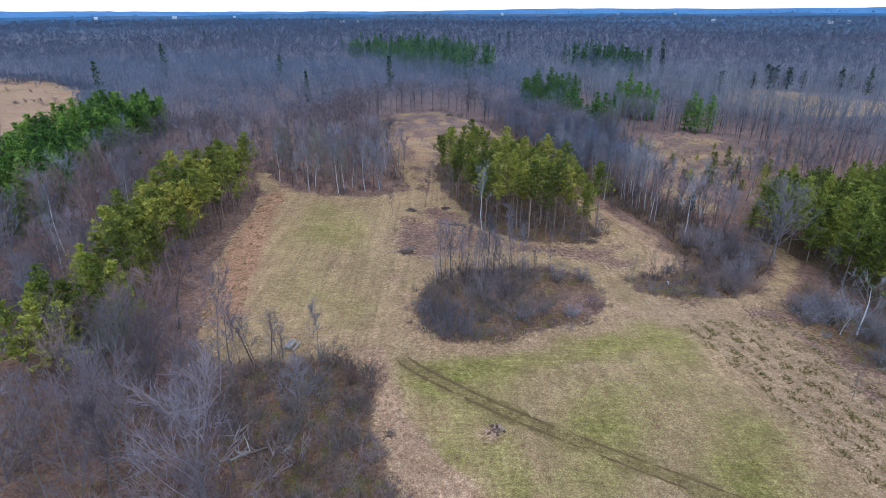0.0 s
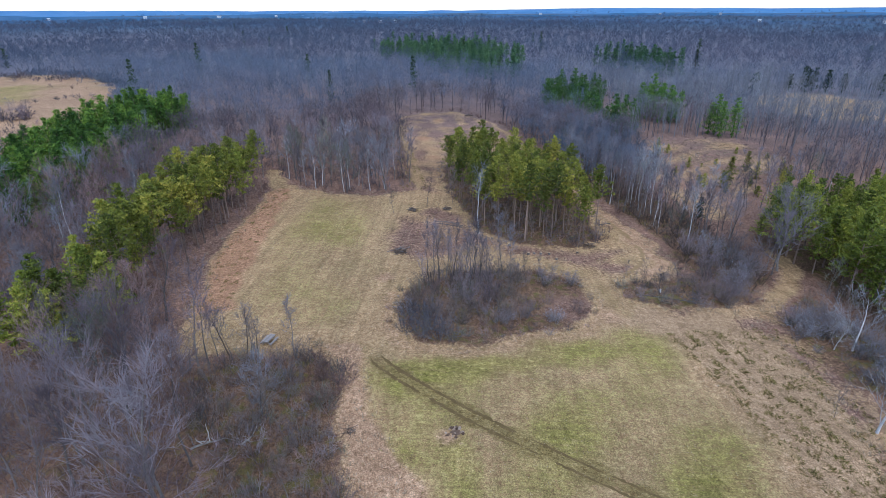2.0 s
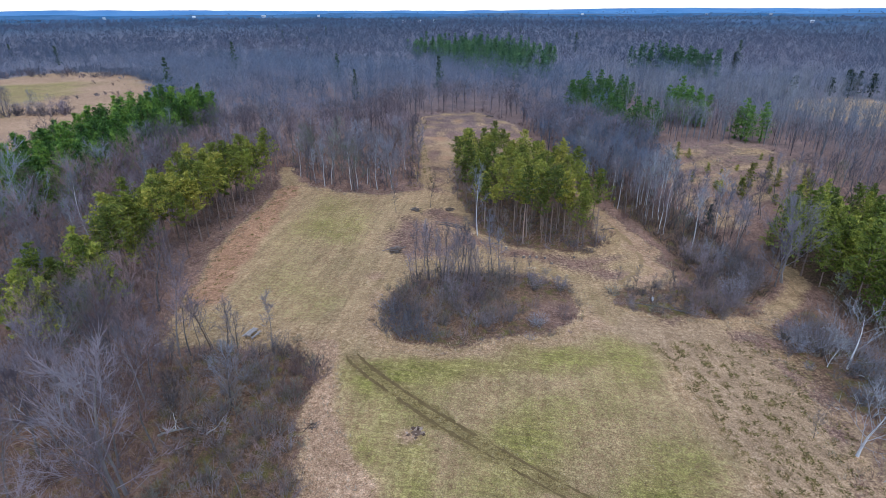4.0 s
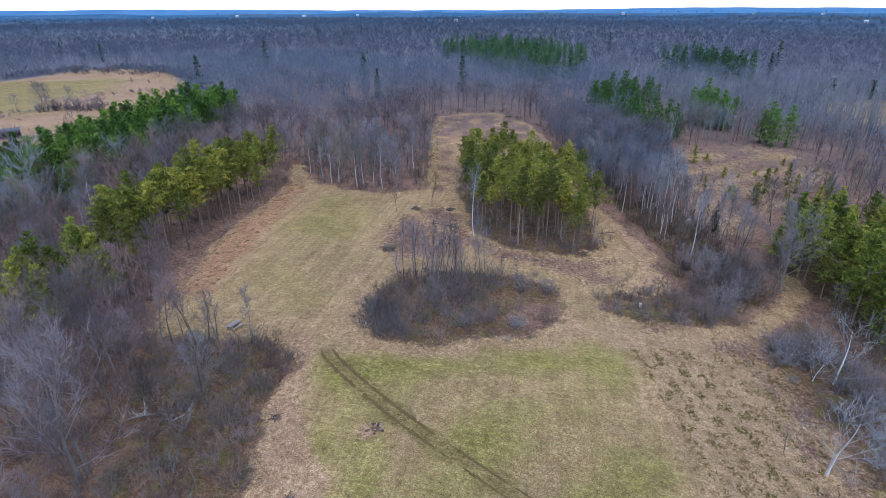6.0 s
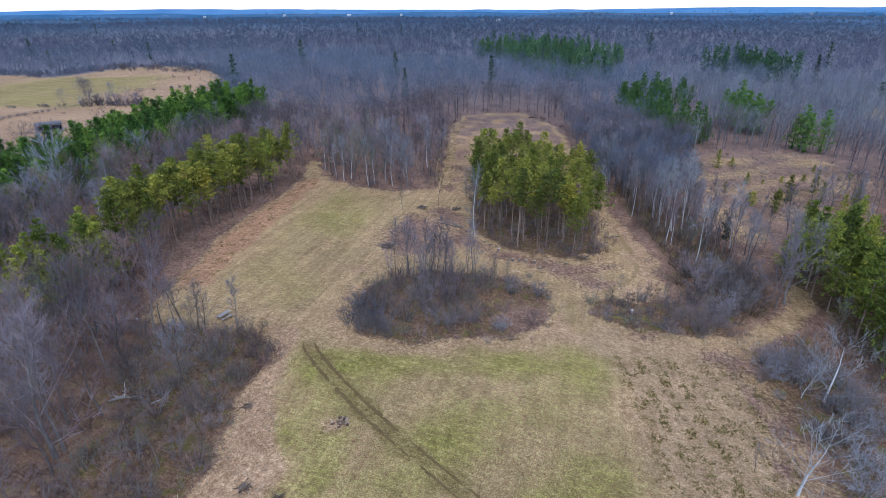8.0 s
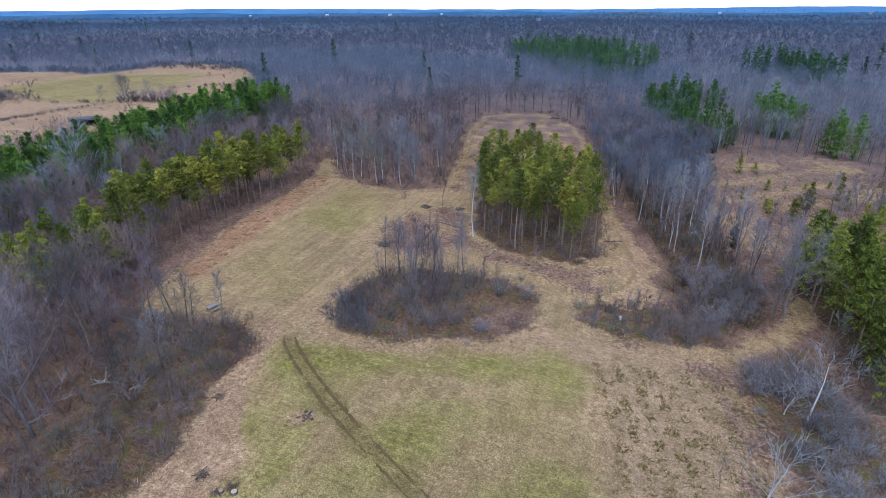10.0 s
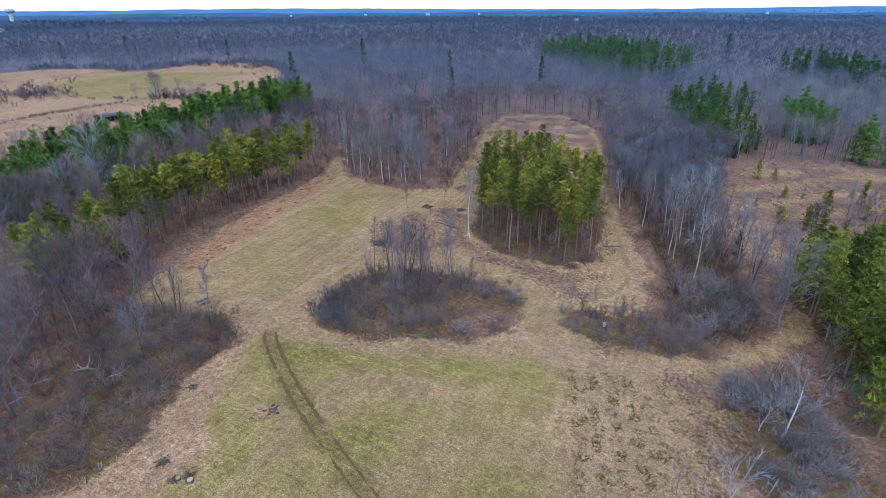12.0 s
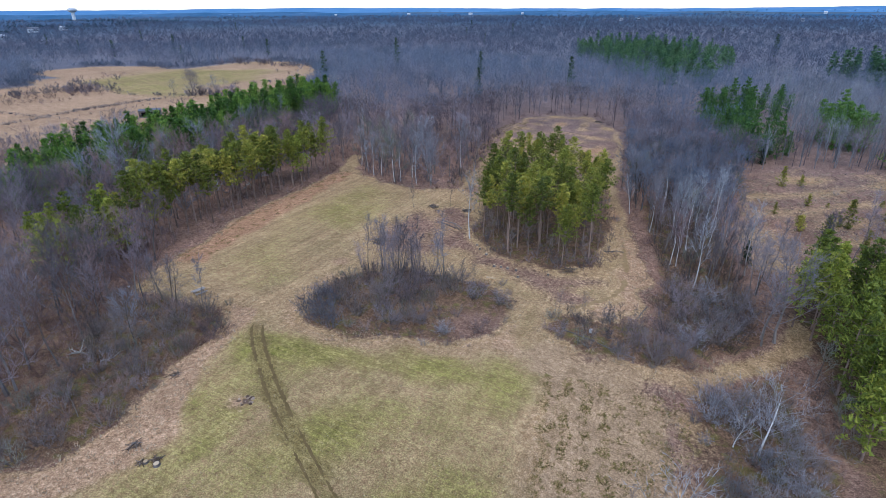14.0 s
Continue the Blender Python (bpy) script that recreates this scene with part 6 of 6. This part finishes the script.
def fallen_limb(x, y, rz, scale, seed, label):
    """A bleached dead limb with crooked branches, lying over the brush."""
    r = np.random.default_rng(seed)
    ob = thing("fallen_limb", label, "dead limb")
    main = bent(vec(0, 0, 0.15), vec(1, 0, 0.25), 3.6, 6, r, 0.28, 0.05)
    pieces = [("stem", main, [0.11, 0.1, 0.085, 0.07, 0.05, 0.035, 0.02], 6)]
    for k in (1, 2, 3, 4, 2, 3):
        sub = bent(main[k], vec(*r.normal(size=2), abs(r.normal()) * 0.5 + 0.1), r.uniform(1.0, 1.9), 4, r, 0.3, 0.08)
        pieces.append(("branch", sub, [0.06, 0.05, 0.04, 0.028, 0.012], 5))
    for name, line, radii, sides in pieces:
        bag = Bag()
        bag.tube([vec(p[0], p[1], max(p[2], 0.03)) for p in line], radii, sides)
        part(name, bag, DEADWOOD, ob)
    ob.matrix_basis = stand(x, y, rz, scale, 0.0)
    return ob


fallen_limb(-22.8, 43.2, 20, 1.25, 671, "bleached dead limb sprawling over low brush")
fallen_limb(-17.6, 44.3, 70, 0.95, 672, "curved bleached branch lying in the thicket")
fallen_limb(-58, 108, 40, 1.2, 673, "crooked pale limb under the pines")


def drum(x, y, label):
    ob = thing("white_barrel", label, "barrel")
    bag = Bag()
    bag.tube([vec(0, 0, 0), vec(0, 0, 0.06), vec(0, 0, 0.3), vec(0, 0, 0.33), vec(0, 0, 0.6), vec(0, 0, 0.63), vec(0, 0, 0.86), vec(0, 0, 0.9)],
             [0.28, 0.3, 0.29, 0.31, 0.31, 0.29, 0.3, 0.27], 14)
    part("body", bag, WHITE, ob)
    bm = bmesh.new()
    bmesh.ops.create_cone(bm, segments=14, radius1=0.3, radius2=0.29, depth=0.04, cap_ends=True)
    part("lid", bm, WHITE, ob).matrix_basis = pose(0, 0, 0.915)
    ob.matrix_basis = stand(x, y, 0, 0.72, 0.02)
    return ob


drum(40.0, 86.0, "white barrel standing among saplings of the hedge")
ob = part("white_stone", lump((0.6, 0.45, 0.4), np.random.default_rng(5)), WHITE)
tagged(ob, "white stone lying at the woodland trail", "stone").matrix_basis = stand(-34.2, 59.7, 0, 1.0, -0.08)


def field_shed(x, y, rz):
    """An open-fronted animal shelter with two dark bays."""
    ob = thing("field_shed", "grey open-fronted wooden shelter in the western field", "shed")
    w, d, h = 8.4, 3.6, 2.9
    for sx in (-w / 2, 0, w / 2):
        part("side_wall", box(bmesh.new(), (0.14, d, h), pose(sx, 0, h / 2), 0.01), SHED_WOOD, ob)
    # Back wall painted near-black for the shade inside the bays.
    part("back_wall", box(bmesh.new(), (w - 0.3, 0.12, h - 0.2), pose(0, d / 2 - 0.08, h / 2 - 0.1), 0.01), SHED_DARK, ob)
    part("front_beam", box(bmesh.new(), (w - 0.3, 0.14, 0.55), pose(0, -d / 2 + 0.09, h - 0.3), 0.01), SHED_WOOD, ob)
    part("sill_board", box(bmesh.new(), (w - 0.3, 0.1, 0.3), pose(0, -d / 2 + 0.09, 0.17), 0.01), SHED_WOOD, ob)
    part("roof", box(bmesh.new(), (w + 0.6, d + 0.8, 0.1), pose(0, 0, h + 0.2, 4, 0, 0), 0.01), ROOF, ob, "dull sheet-metal roof")
    ob.matrix_basis = stand(x, y, rz, 1.0, 0.03)
    return ob


field_shed(-173, 163, 48)


def fence(points, gap, label):
    ob = thing("field_fence", label, "fence")
    p = smooth_line(points, gap)
    first = None
    for x, y in p:
        if first is None:
            bag = Bag()
            bag.tube([vec(0, 0, -0.2), vec(0, 0, 0.7), vec(0, 0, 1.35)], [0.09, 0.085, 0.08], 6)
            first = part("post", bag, SHED_WOOD, ob)
            post = first
        else:
            post = new("post", first.data)
            post.parent = ob
        post.matrix_basis = pose(x, y, gz(x, y), random.gauss(0, 2), random.gauss(0, 2), 0)
    for lift in (0.45, 0.8, 1.15):
        bag = Bag()
        pts = [vec(x, y, gz(x, y) + lift) for x, y in p]
        bag.tube(pts, [0.03] * len(pts), 3)
        part("rail", bag, SHED_WOOD, ob)
    return ob


fence([(-206, 92), (-212, 126), (-215, 154), (-216, 176), (-213, 200), (-207, 217)], 4.0, "long grey post and rail fence in the western field")
fence([(-176, 145), (-214.5, 140), (-290, 133)], 5.0, "grey field fence running off across dry pasture")


# ---------------------------------------------------------------- far buildings
def house(x, y, z, w, d, h, rz, seed, label):
    ob = thing("farm_house", label, "house", "far farm buildings")
    part("wall", box(bmesh.new(), (w, d, h), pose(0, 0, h / 2)), FAR_WHITE, ob)
    bm = bmesh.new()
    rise = d * 0.35
    vs = [bm.verts.new(c) for c in ((-w / 2 - 0.4, -d / 2 - 0.4, h), (w / 2 + 0.4, -d / 2 - 0.4, h), (w / 2 + 0.4, d / 2 + 0.4, h), (-w / 2 - 0.4, d / 2 + 0.4, h), (-w / 2 - 0.4, 0, h + rise), (w / 2 + 0.4, 0, h + rise))]
    for f in ((0, 1, 5, 4), (2, 3, 4, 5), (1, 2, 5), (3, 0, 4), (3, 2, 1, 0)):
        bm.faces.new([vs[i] for i in f])
    part("roof", bm, FAR_WHITE if seed % 3 else FAR_ROOF, ob)
    for k in range(3):
        x0, z0 = -w / 3 + k * w / 3, h * 0.55
        win = part("window", box(bmesh.new(), (1.9, 0.16, 1.9), pose(x0, -d / 2 - 0.06, z0)), FAR_WHITE, ob)
        part("pane", box(bmesh.new(), (1.6, 0.2, 1.6), pose(x0, -d / 2 - 0.08, z0)), SHED_DARK, win, "dark window pane")
    ob.matrix_basis = pose(x, y, z, 0, 0, rz)
    return ob


for i, (az, dist, z, w, d, h) in enumerate(((32.8, 1780, 2, 34, 16, 9), (34.0, 1800, 2, 16, 12, 7), (5.2, 2760, 8, 26, 14, 9), (4.0, 1830, 3, 22, 12, 7), (-31, 2760, 8, 30, 14, 8), (-25, 2740, 8, 40, 14, 7), (-12, 1840, 3, 20, 12, 6),
                                            (-10.5, 1840, 3, 26, 12, 6), (-9, 1835, 3, 18, 12, 6), (16, 2740, 8, 22, 12, 7), (24, 1840, 2, 20, 12, 6), (-38, 2750, 7, 24, 12, 7), (-62.5, 1500, 2, 46, 22, 10),
                                            (-64.5, 1250, 0, 30, 18, 7), (-60.5, 1600, 2, 40, 16, 8), (-66.5, 1500, 1, 30, 16, 7), (-67.5, 1480, 1, 26, 14, 7), (-20, 2760, 8, 24, 12, 7), (21, 2770, 8, 26, 12, 7))):
    a = radians(az)
    house(25 + dist * math.sin(a), dist * math.cos(a), z - 3, w * 0.45, d * 0.45, h * 0.45 + 3, -az + 8, i, "pale far farm building with a low gabled roof")


def water_tower(az, dist, base, tall):
    ob = thing("water_tower", "pale water tower with a wide tank beyond the woods", "water tower")
    bag = Bag()
    bag.tube([vec(0, 0, 0), vec(0, 0, 4), vec(0, 0, tall * 0.7), vec(0, 0, tall * 0.76)], [7.5, 5.6, 5.4, 7.5], 16)
    part("column", bag, FAR_WHITE, ob)
    bag = Bag()
    bag.tube([vec(0, 0, tall * z) for z in (0.74, 0.8, 0.87, 0.94, 0.98, 1.0)], [6.0, 13.0, 14.5, 13.5, 8.0, 1.0], 20)
    part("tank", bag, FAR_WHITE, ob)
    a = radians(az)
    ob.matrix_basis = pose(25 + dist * math.sin(a), dist * math.cos(a), base)
    return ob


water_tower(-59.8, 2300, -6, 53)
